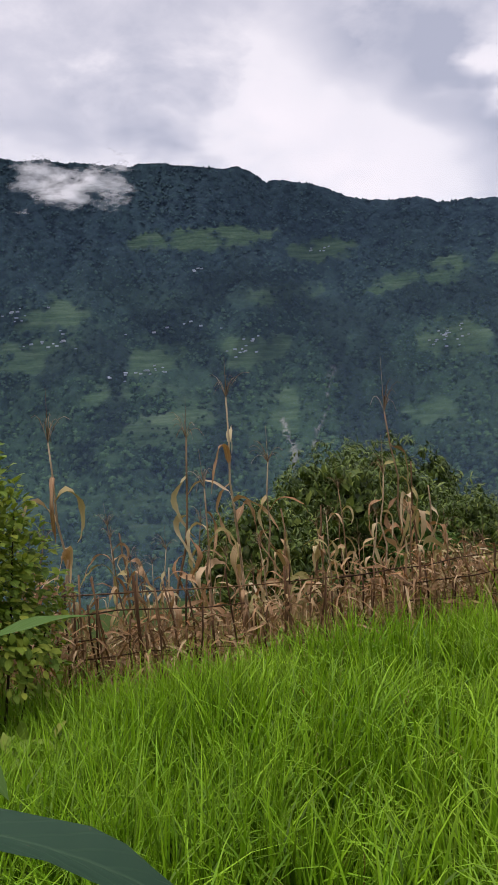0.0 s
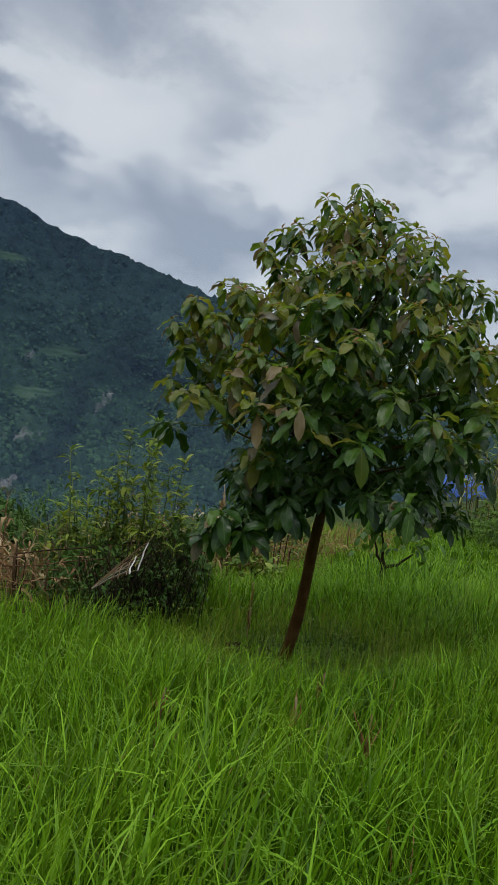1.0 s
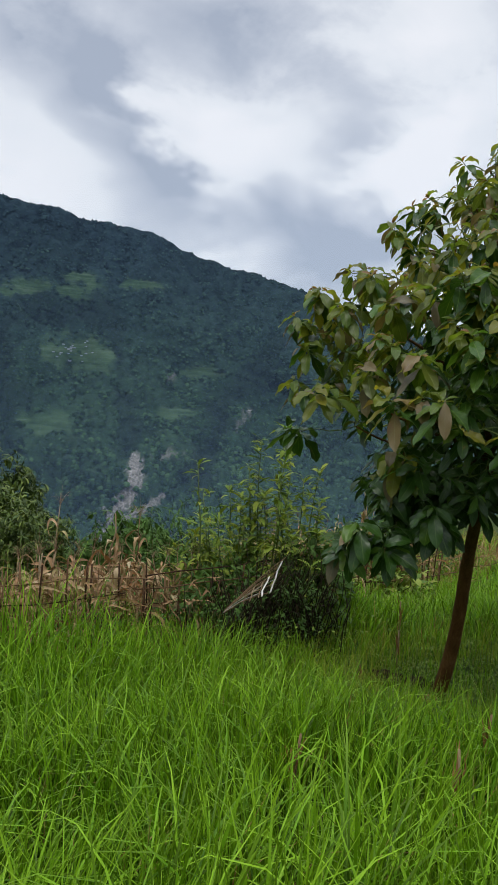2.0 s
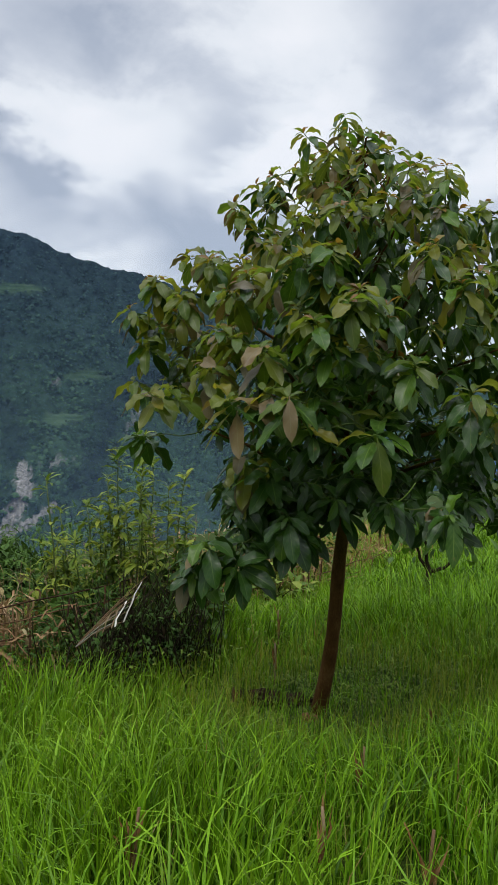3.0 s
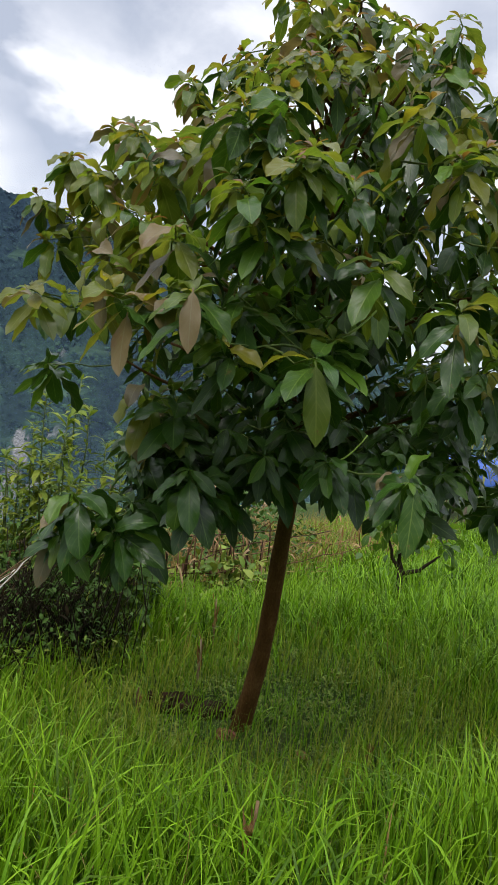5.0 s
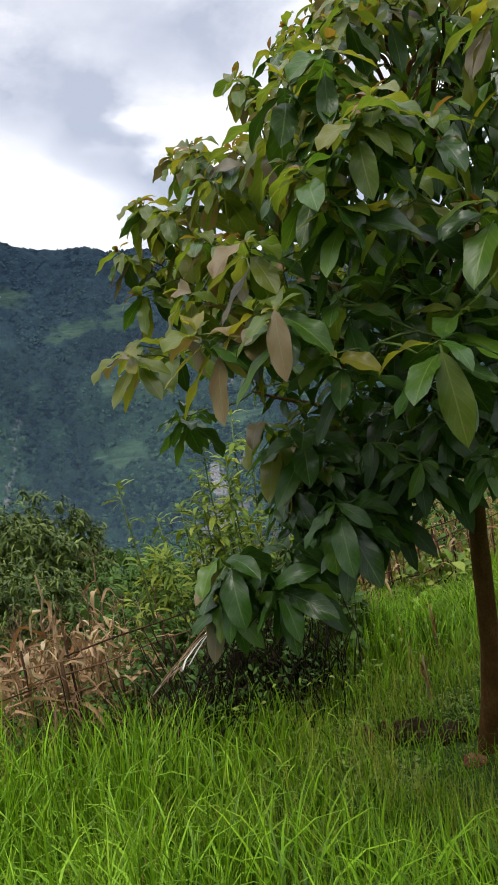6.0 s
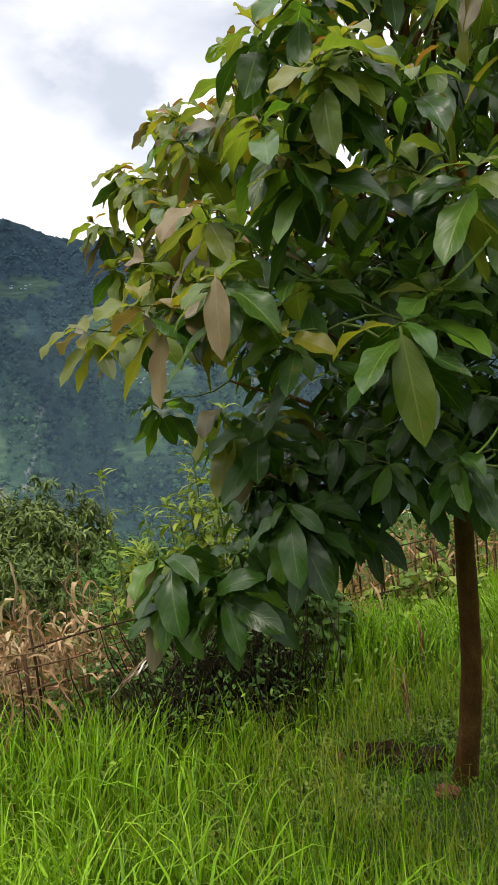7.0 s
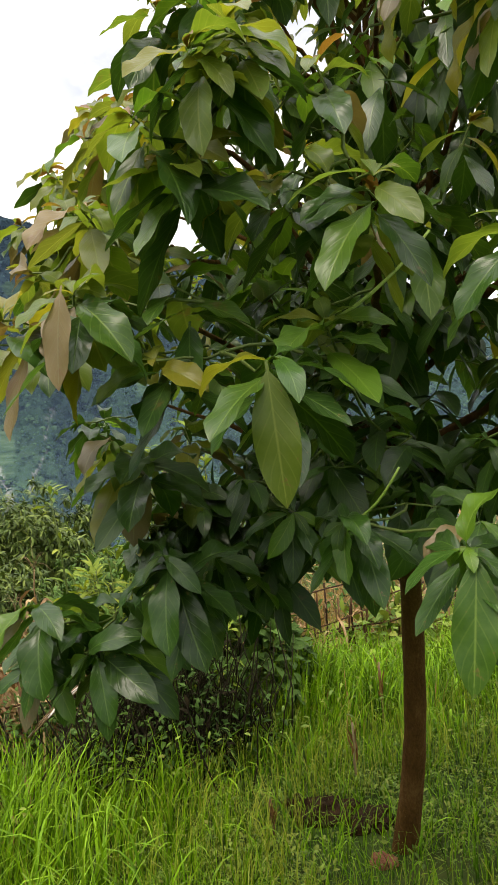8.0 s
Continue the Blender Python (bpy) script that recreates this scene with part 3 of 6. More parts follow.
def ravine_shade(az, el):
    """Painted ravine shade: 0 on the open slope, 1 along the bottom."""
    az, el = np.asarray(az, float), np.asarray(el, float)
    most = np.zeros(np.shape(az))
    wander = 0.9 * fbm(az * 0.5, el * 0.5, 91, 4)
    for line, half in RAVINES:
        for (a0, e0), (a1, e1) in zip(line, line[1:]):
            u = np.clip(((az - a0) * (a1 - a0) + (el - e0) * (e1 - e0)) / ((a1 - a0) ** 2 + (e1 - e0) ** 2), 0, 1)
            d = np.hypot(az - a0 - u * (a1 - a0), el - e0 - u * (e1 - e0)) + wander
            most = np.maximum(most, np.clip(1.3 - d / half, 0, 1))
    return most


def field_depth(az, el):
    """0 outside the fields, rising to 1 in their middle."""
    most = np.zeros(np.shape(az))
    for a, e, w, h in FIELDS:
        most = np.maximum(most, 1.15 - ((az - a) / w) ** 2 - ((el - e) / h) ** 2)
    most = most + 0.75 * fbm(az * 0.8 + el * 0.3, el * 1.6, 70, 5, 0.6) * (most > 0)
    # small plots all over the lower slopes, kept to crests to paint relief light
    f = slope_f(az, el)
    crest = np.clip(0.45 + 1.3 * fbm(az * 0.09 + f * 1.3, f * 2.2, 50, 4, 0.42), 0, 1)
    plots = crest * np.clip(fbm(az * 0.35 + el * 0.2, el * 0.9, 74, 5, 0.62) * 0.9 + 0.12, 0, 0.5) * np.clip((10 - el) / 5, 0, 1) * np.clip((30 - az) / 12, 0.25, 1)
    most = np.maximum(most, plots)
    return np.clip(most, 0, 1) * (1 - 0.8 * ravine_shade(az, el))


def bareness(az, el):
    """How bare the mountainside is: outcrops, gullies and slips."""
    most = np.zeros(np.shape(az))
    for name, _, line in SCARS:
        L = np.array(line)[::-1]
        strong = 1.75 if name.startswith("landslide") else 1.2
        mid, half = np.interp(el, L[:, 1], L[:, 0]), np.interp(el, L[:, 1], L[:, 2])
        d = np.abs(az - mid + 0.12 * fbm(el * 2.1, az * 0, 131, 3)) / (half * 1.3)
        ends = np.clip((el - L[0, 1]) * 4, 0, 1) * np.clip((L[-1, 1] - el) * 4, 0, 1)
        most = np.maximum(most, np.clip(strong - d * strong / 1.2 + 0.9 * fbm(az * 6.0, el * 6.0, 133, 4, 0.6), 0, 1) * ends * (1.0 if strong > 1.5 else 0.42))
    return most


def build_mountain():
    az = np.concatenate([np.linspace(-180, -24, 60)[:-1], np.linspace(-24, 56, 460)[:-1], np.linspace(56, 180, 50)])
    f = np.concatenate([np.linspace(0, 1, 180), [1.02]])
    A, F = np.meshgrid(az, f, indexing="ij")
    P = slope_point(A, np.minimum(F, 1.0))
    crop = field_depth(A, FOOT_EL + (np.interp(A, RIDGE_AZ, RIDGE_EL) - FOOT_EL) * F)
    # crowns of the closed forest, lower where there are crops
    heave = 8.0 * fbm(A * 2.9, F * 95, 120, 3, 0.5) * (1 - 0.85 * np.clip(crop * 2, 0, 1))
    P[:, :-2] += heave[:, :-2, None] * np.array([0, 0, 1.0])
    P[:, -1] += np.array([0, 0, -60.0]) + (P[:, -1] - MID) * 0.08
    n = len(f)
    i, j = np.meshgrid(np.arange(len(az) - 1), np.arange(n - 1), indexing="ij")
    q = np.stack([i * n + j, (i + 1) * n + j, (i + 1) * n + j + 1, i * n + j + 1], -1).reshape(-1, 4)
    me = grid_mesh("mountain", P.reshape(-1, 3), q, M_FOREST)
    top = np.interp(A, RIDGE_AZ, RIDGE_EL)
    bare_rock = bareness(A, FOOT_EL + (top - FOOT_EL) * F)
    me.attributes.new("rock", "FLOAT", "POINT").data.foreach_set("value", bare_rock.astype(np.float32).ravel())
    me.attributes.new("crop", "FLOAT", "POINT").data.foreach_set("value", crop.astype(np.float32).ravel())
    me.attributes.new("ravine", "FLOAT", "POINT").data.foreach_set("value", ravine_shade(A, FOOT_EL + (top - FOOT_EL) * F).astype(np.float32).ravel())
    tagged(new("mountain", me), "steep dark forested mountainside across the valley", "mountain", kind="structure")


def build_far_woods():
    """Single crowns over the whole visible mountainside, thinner on the fields, and a fringe of trees along the crest."""
    rng = np.random.default_rng(5)
    n = 46000
    az, f = rng.uniform(-22, 54, n), rng.uniform(0.06, 0.995, n)
    el = FOOT_EL + (np.interp(az, RIDGE_AZ, RIDGE_EL) - FOOT_EL) * f
    keep = rng.random(n) > 1.5 * field_depth(az, el)
    keep &= bareness(az, el) < 0.3
    keep &= rng.random(n) < np.clip(0.86 + 0.5 * fbm(az * 0.5, el * 0.8, 80, 4), 0.35, 1)
    az, f = az[keep], f[keep]
    n = len(az)
    rise = slope_point(az, np.minimum(f + 0.01, 1.0)) - slope_point(az, f - 0.01)
    along = slope_point(az + 0.2, f) - slope_point(az - 0.2, f)
    out = np.cross(along, rise)
    out /= np.linalg.norm(out, axis=1)[:, None]
    out = out * np.where(out[:, 2] < 0, -1, 1)[:, None] * 0.4 + np.array([0, 0, 0.75])
    rots = turned_many(np.stack([np.cos(az * 977), np.sin(az * 977), 0 * az], 1), out)
    rots[:, :, 2] *= rng.uniform(0.5, 0.95, n)[:, None]
    patch = np.clip(1 + 0.35 * fbm(az * 0.9, f * 30, 84, 3), 0.6, 1.5)
    size = rng.uniform(2.4, 5.6, n) * patch * (1.08 - 0.42 * f)
    heap = Heap()
    scatter(heap, lump(), rots, size, slope_point(az, f, 1.0))
    # how far each crown takes the painted dark of a ravine
    dense = ravine_shade(az, FOOT_EL + (np.interp(az, RIDGE_AZ, RIDGE_EL) - FOOT_EL) * f)
    m = 1500
    az = rng.uniform(-22, 54, m)
    thick = np.clip(0.5 + 0.8 * fbm(az * 1.1, 0 * az, 86, 4), 0.05, 1)
    rots = turned_many(np.stack([np.cos(az * 977), np.sin(az * 977), 0 * az], 1), np.tile((0.0, 0.0, 1.0), (m, 1)))
    rots[:, :, 2] *= rng.uniform(0.8, 1.9, m)[:, None]
    scatter(heap, lump(), rots, rng.uniform(0.8, 2.2, m) * (0.5 + thick), slope_point(az, np.full(m, 0.999)))
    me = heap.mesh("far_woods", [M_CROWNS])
    each = len(lump()[0])
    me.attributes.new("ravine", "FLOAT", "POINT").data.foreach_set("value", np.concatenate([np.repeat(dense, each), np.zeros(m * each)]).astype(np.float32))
    tagged(new("mountain_woods", me), "dark forest trees covering the mountainside and its crest", "forest", kind="stuff")


build_mountain()
build_far_woods()


def build_far_house():
    """A small farmhouse: walls and a pitched roof."""
    ob = thing("farmhouse", "tiny pale farmhouse with a metal roof on the mountainside", "house", group="far farmhouses")
    w, d, h, r = 4.0, 3.0, 3.2, 1.8
    v = [(x, y, z) for z in (-3, h) for x, y in ((-w, -d), (w, -d), (w, d), (-w, d))]
    q = [[0, 1, 5, 4], [1, 2, 6, 5], [2, 3, 7, 6], [3, 0, 4, 7], [4, 5, 6, 7]]
    part_of("wall", grid_mesh("farmhouse_wall", v, q, M_WALL, smooth=False), ob)
    v = [(-w - .5, -d - .6, h), (w + .5, -d - .6, h), (w + .5, 0, h + r), (-w - .5, 0, h + r), (-w - .5, d + .6, h), (w + .5, d + .6, h)]
    v += [(x, y, z + 0.25) for x, y, z in v]
    q = [[6, 7, 8, 9], [9, 8, 11, 10], [3, 2, 1, 0], [4, 5, 2, 3], [0, 1, 7, 6], [5, 4, 10, 11], [1, 2, 8, 7], [2, 5, 11, 8], [3, 0, 6, 9], [4, 3, 9, 10]]
    part_of("roof", grid_mesh("farmhouse_roof", v, q, M_ROOF, smooth=False), ob)
    return ob


def build_villages():
    rng = np.random.default_rng(21)
    first = build_far_house()
    done = False
    for az, el, w, h, n in ((-12.5, 7.6, 2.2, 1.0, 9), (-10.0, 5.7, 2.2, 1.2, 9), (-3.8, 3.1, 2.4, 0.5, 12), (4.0, 4.6, 2.4, 1.1, 9), (19.0, 3.9, 1.5, 1.0, 14), (10.1, 11.0, 1.0, 0.25, 4), (1.0, 10.2, 1.2, 0.2, 3), (-1.0, 6.0, 3.0, 0.8, 5)):
        for _ in range(int(n * 1.5)):
            a, e = az + rng.normal(0, w * 0.5), el + rng.normal(0, h * 0.4)
            p = slope_point(a, slope_f(a, e), 9.0)
            m = pose(*p, 0, 0, rng.uniform(-30, 30) - a)
            k = rng.uniform(0.25, 0.5)
            ob = first if not done else copy_thing(first, m)
            ob.matrix_basis = m @ Matrix.Diagonal((k * 1.5, k, k * 0.7, 1))
            done = True


build_villages()


def build_mist():
    """A wisp of cloud that clings to the ridge."""
    m, t, p, out = material("mist")
    p.inputs["Base Color"].default_value = (0.92, 0.92, 0.94, 1)
    p.inputs["Roughness"].default_value = 1.0
    uv = t.nodes.new("ShaderNodeUVMap").outputs[0]
    n = node(t, "ShaderNodeTexNoise", Scale=4.6, Detail=7.0, Roughness=0.62, Distortion=0.25)
    wire(t, uv, n.inputs["Vector"])
    sep = t.nodes.new("ShaderNodeSeparateXYZ")
    wire(t, uv, sep.inputs[0])
    edge = calc(t, "MULTIPLY", calc(t, "SINE", calc(t, "MULTIPLY", sep.outputs[0], 3.1416)), calc(t, "SINE", calc(t, "MULTIPLY", sep.outputs[1], 3.1416)))
    dens = calc(t, "ADD", calc(t, "MULTIPLY", calc(t, "SUBTRACT", n.outputs[0], 0.5), 4.2), calc(t, "SUBTRACT", calc(t, "MULTIPLY", edge, 1.6), 0.8), clamp=True)
    clear = t.nodes.new("ShaderNodeBsdfTransparent")
    tr = t.nodes.new("ShaderNodeBsdfTranslucent")
    tr.inputs[0].default_value = (0.95, 0.95, 0.97, 1)
    body = t.nodes.new("ShaderNodeMixShader")
    wire(t, p.outputs[0], body.inputs[1])
    wire(t, tr.outputs[0], body.inputs[2])
    mx = t.nodes.new("ShaderNodeMixShader")
    wire(t, calc(t, "MULTIPLY", dens, 0.95, clamp=True), mx.inputs[0])
    wire(t, clear.outputs[0], mx.inputs[1])
    wire(t, body.outputs[0], mx.inputs[2])
    wire(t, mx.outputs[0], out.inputs[0])
    k = 24
    u, v = np.meshgrid(np.linspace(0, 1, k), np.linspace(0, 1, k), indexing="ij")
    az, el = -14.6 + 13.8 * u, 13.9 + 5.4 * v
    a, e = np.radians(az), np.radians(el)
    r = 1250 + 25 * fbm(u * 4, v * 3, 90, 3)
    P = MID + np.stack([r * np.cos(e) * np.sin(a), r * np.cos(e) * np.cos(a), r * np.sin(e)], -1)
    i, j = np.meshgrid(np.arange(k - 1), np.arange(k - 1), indexing="ij")
    q = np.stack([i * k + j, (i + 1) * k + j, (i + 1) * k + j + 1, i * k + j + 1], -1).reshape(-1, 4)
    ob = tagged(new("mist", grid_mesh("mist", P.reshape(-1, 3), q, m, np.stack([u, v], -1).reshape(-1, 2))), "wisp of white cloud clinging to the mountain ridge", "cloud", kind="structure")
    ob.visible_shadow = False


build_mist()


def build_haze():
    """A see-through blue sheet between the field and the mountain, added as haze."""
    m, t, p, out = material("haze_sheet")
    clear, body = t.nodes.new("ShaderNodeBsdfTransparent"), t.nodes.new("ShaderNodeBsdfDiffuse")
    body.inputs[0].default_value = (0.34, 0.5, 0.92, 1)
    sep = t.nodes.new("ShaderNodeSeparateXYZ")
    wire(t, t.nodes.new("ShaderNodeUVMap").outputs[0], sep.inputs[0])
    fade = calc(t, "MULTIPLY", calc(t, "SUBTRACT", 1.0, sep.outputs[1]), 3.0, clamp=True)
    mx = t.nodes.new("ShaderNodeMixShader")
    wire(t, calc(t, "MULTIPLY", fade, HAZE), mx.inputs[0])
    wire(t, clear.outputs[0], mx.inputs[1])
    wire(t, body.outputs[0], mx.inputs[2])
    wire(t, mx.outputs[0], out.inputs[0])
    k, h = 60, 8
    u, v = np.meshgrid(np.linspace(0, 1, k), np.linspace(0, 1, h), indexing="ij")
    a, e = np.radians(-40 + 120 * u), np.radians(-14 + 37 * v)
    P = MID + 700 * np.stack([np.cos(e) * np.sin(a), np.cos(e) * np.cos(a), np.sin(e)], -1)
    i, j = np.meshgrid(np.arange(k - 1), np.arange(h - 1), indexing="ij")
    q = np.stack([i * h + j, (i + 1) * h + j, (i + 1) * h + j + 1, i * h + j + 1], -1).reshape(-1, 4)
    ob = tagged(new("haze", grid_mesh("haze", P.reshape(-1, 3), q, m, np.stack([u, v], -1).reshape(-1, 2))), "thin see-through blue sheet standing in for valley haze", "haze", kind="structure")
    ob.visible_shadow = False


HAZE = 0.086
build_haze()

# ---------------------------------------------------------------- the avocado tree
TREE = np.array([6.05, 5.72, -0.11])
# reach of the shoots from the middle of the crown, at twelve bearings, by height
REACH_Z = [1.45, 1.8, 2.1, 2.4, 2.7, 3.0, 3.3, 3.62]
REACH = [(1.2, 1.2, 1.2, 1.1, 0.85, 0.85, 0.95, 0.8, 0.9, 0.9, 0.8, 0.9), (1.35, 1.3, 1.3, 1.3, 1.1, 0.85, 0.9, 1.2, 1.35, 0.95, 0.85, 1.2),
         (1.45, 1.4, 1.35, 1.35, 1.3, 1.25, 1.22, 1.4, 1.4, 1.35, 1.4, 1.45), (1.4, 1.35, 1.3, 1.3, 1.25, 1.12, 1.02, 1.18, 1.4, 1.2, 1.35, 1.4),
         (1.2, 1.2, 1.2, 1.2, 1.2, 1.02, 0.88, 1.03, 1.25, 1.05, 1.05, 1.2), (1.05, 1.0, 1.0, 1.0, 0.9, 0.65, 0.67, 0.78, 1.1, 0.8, 0.92, 1.08),
         (0.7, 0.7, 0.7, 0.7, 0.62, 0.42, 0.37, 0.65, 0.55, 0.58, 0.55, 0.68), (0.15, 0.3, 0.3, 0.3, 0.28, 0.25, 0.28, 0.3, 0.22, 0.15, 0.15, 0.15)]


def heart(z):
    """The middle of the crown at height z."""
    return np.array([5.70 + 0.09 * (z - 2.3), 5.16 + 0.077 * (z - 2.3), z])


def rim_of(z, ang):
    """How far the shoots reach at height z, towards the angle ang."""
    k = (ang % 6.2832) / 6.2832 * 12
    i, f = int(k) % 12, k - int(k)
    ring = [r[i] * (1 - f) + r[(i + 1) % 12] * f for r in REACH]
    return float(np.interp(z, REACH_Z, ring))


def stem(z):
    """The leader of the tree at height z: an upright trunk that swings towards the middle of the crown."""
    k = np.clip((z - 0.85) / 1.5, 0, 1)
    k = k * k * (3 - 2 * k)
    foot = np.array([6.05 - 0.02 * z + 0.012 * np.sin(z * 3.7), 5.72 - 0.19 * z - 0.012 * np.sin(z * 4.1), z])
    mid = heart(z)
    mid[:2] += (0.06, 0.1)
    return foot * (1 - k) + mid * k


# shoots that stand out, by height of the crown
SHOOTS_TOP = [(5.75, 5.29, 3.78), (5.49, 5.37, 3.62), (5.79, 5.16, 3.66), (6.1, 5.3, 3.73), (5.63, 5.79, 3.5), (5.6, 5.92, 3.46), (5.31, 5.79, 3.26), (6.17, 5.04, 3.53), (5.93, 4.68, 3.36), (5.65, 4.72, 3.3), (5.28, 5.57, 3.05), (5.41, 4.31, 3.12),
              (6.04, 4.51, 3.13), (6.1, 4.41, 3.07), (6.17, 4.3, 3.0), (5.84, 4.98, 3.5), (5.6, 5.0, 3.42), (5.25, 5.66, 3.18), (5.93, 5.29, 3.64)]
SHOOTS_HIGH = [(4.66, 4.46, 2.37), (4.83, 4.88, 2.65), (4.62, 4.74, 2.27), (4.56, 4.65, 2.06), (4.82, 4.34, 2.51), (4.86, 5.14, 2.69), (4.75, 5.17, 2.6), (4.8, 4.68, 2.72), (4.88, 4.59, 2.61), (4.75, 5.58, 2.62), (5.0, 4.75, 2.33), (4.84, 4.72, 2.44),
               (4.91, 5.56, 2.86), (4.9, 5.72, 2.88), (4.78, 5.86, 2.74), (4.82, 5.92, 2.76), (4.86, 4.52, 2.73), (4.9, 4.61, 2.63), (5.38, 4.32, 2.94), (5.32, 4.08, 2.61), (5.66, 4.1, 2.53), (6.24, 4.16, 2.86), (6.2, 4.23, 2.6), (6.09, 4.43, 2.79), (4.82, 4.35, 2.5),
               (4.74, 4.64, 2.46), (4.86, 5.45, 2.8), (4.7, 6.01, 2.58), (5.07, 4.79, 2.8), (5.23, 4.1, 2.55), (5.9, 4.47, 2.63), (5.05, 5.45, 2.66), (4.73, 4.32, 2.44), (5.1, 6.1, 2.7), (5.55, 4.34, 2.98), (4.85, 6.0, 2.5), (5.0, 6.2, 2.58)]
SHOOTS_MID = [(4.53, 4.48, 2.03), (4.44, 4.78, 2.03), (4.81, 4.23, 1.88), (5.14, 3.98, 2.06), (4.7, 5.03, 2.34), (4.67, 5.14, 2.39), (4.57, 5.12, 2.21), (5.38, 4.49, 2.25), (6.0, 4.46, 2.33), (4.85, 5.25, 2.41), (5.14, 4.36, 2.21), (5.13, 4.63, 2.4), (4.7, 5.96, 2.16),
              (4.93, 6.24, 1.83), (5.1, 6.58, 1.83), (4.72, 5.91, 2.37), (4.72, 5.0, 1.75), (4.74, 4.8, 1.7), (5.0, 5.22, 1.77), (6.26, 4.12, 2.45), (6.31, 4.02, 2.18), (6.38, 3.86, 2.19), (6.41, 3.79, 2.0), (6.6, 3.95, 2.12), (4.98, 4.33, 1.95), (4.71, 4.43, 2.27), (5.6, 3.9, 2.2), (4.42, 5.37, 2.07)]
SHOOTS_LOW = [(5.0, 3.99, 1.55), (4.96, 4.28, 1.57), (5.0, 5.12, 1.56), (4.94, 5.15, 1.58), (4.48, 5.0, 1.36), (4.5, 5.1, 1.19), (4.59, 4.89, 1.24), (4.81, 5.17, 1.46), (4.73, 4.68, 1.49), (5.11, 4.08, 1.57), (4.54, 5.18, 1.26), (4.7, 4.97, 1.33), (4.85, 5.15, 1.5), (4.79, 4.72, 1.42),
              (6.3, 4.45, 1.45), (6.5, 4.62, 1.42), (6.14, 4.35, 1.4), (5.9, 4.5, 1.4), (5.6, 4.4, 1.42), (5.0, 5.05, 1.38), (4.95, 5.2, 1.32), (5.2, 5.3, 1.5), (5.15, 5.0, 1.5), (5.3, 5.4, 1.55), (6.22, 4.2, 1.83), (4.63, 4.92, 1.27)]


def leaf_whorl(rng, s, axis, n, largest):
    """Leaves round the end of a shoot, the oldest lowest: each springs outwards, arches over and hangs."""
    e1 = np.cross(axis, (0.2, 0.1, 1.0))
    e1 /= np.linalg.norm(e1)
    e2 = np.cross(axis, e1)
    start = rng.uniform(0, 6.28)
    droop = rng.uniform(0.75, 1.15) if s[2] > 2.35 else rng.uniform(0.35, 1.0)
    for k in range(n):
        th = start + k * 2.399 + rng.uniform(-0.3, 0.3)
        ring = e1 * np.cos(th) + e2 * np.sin(th)
        age = 1 - k / max(1, n - 1)
        way = ring * rng.uniform(0.8, 1.0) + axis * (0.6 - 0.75 * age + rng.normal(0, 0.12)) + np.array([0, 0, (-0.2 - 0.75 * age) * droop + rng.normal(0, 0.22)])
        way /= np.linalg.norm(way)
        face = axis * 0.6 + ring * 0.25 + np.array([0, 0, 0.6]) + rng.normal(0, 0.25, 3)
        size = largest * (0.7 + 0.3 * age) * rng.uniform(0.78, 1.1)
        # the bend that lets the tip hang
        want = math.asin(max(-1, min(1, way[2]))) + 0.25 + rng.uniform(0.9, 1.6) * (0.8 + 0.2 * age) * (0.45 + 0.55 * droop)
        yield age, turned(way, face), size, s - axis * 0.075 * age, want


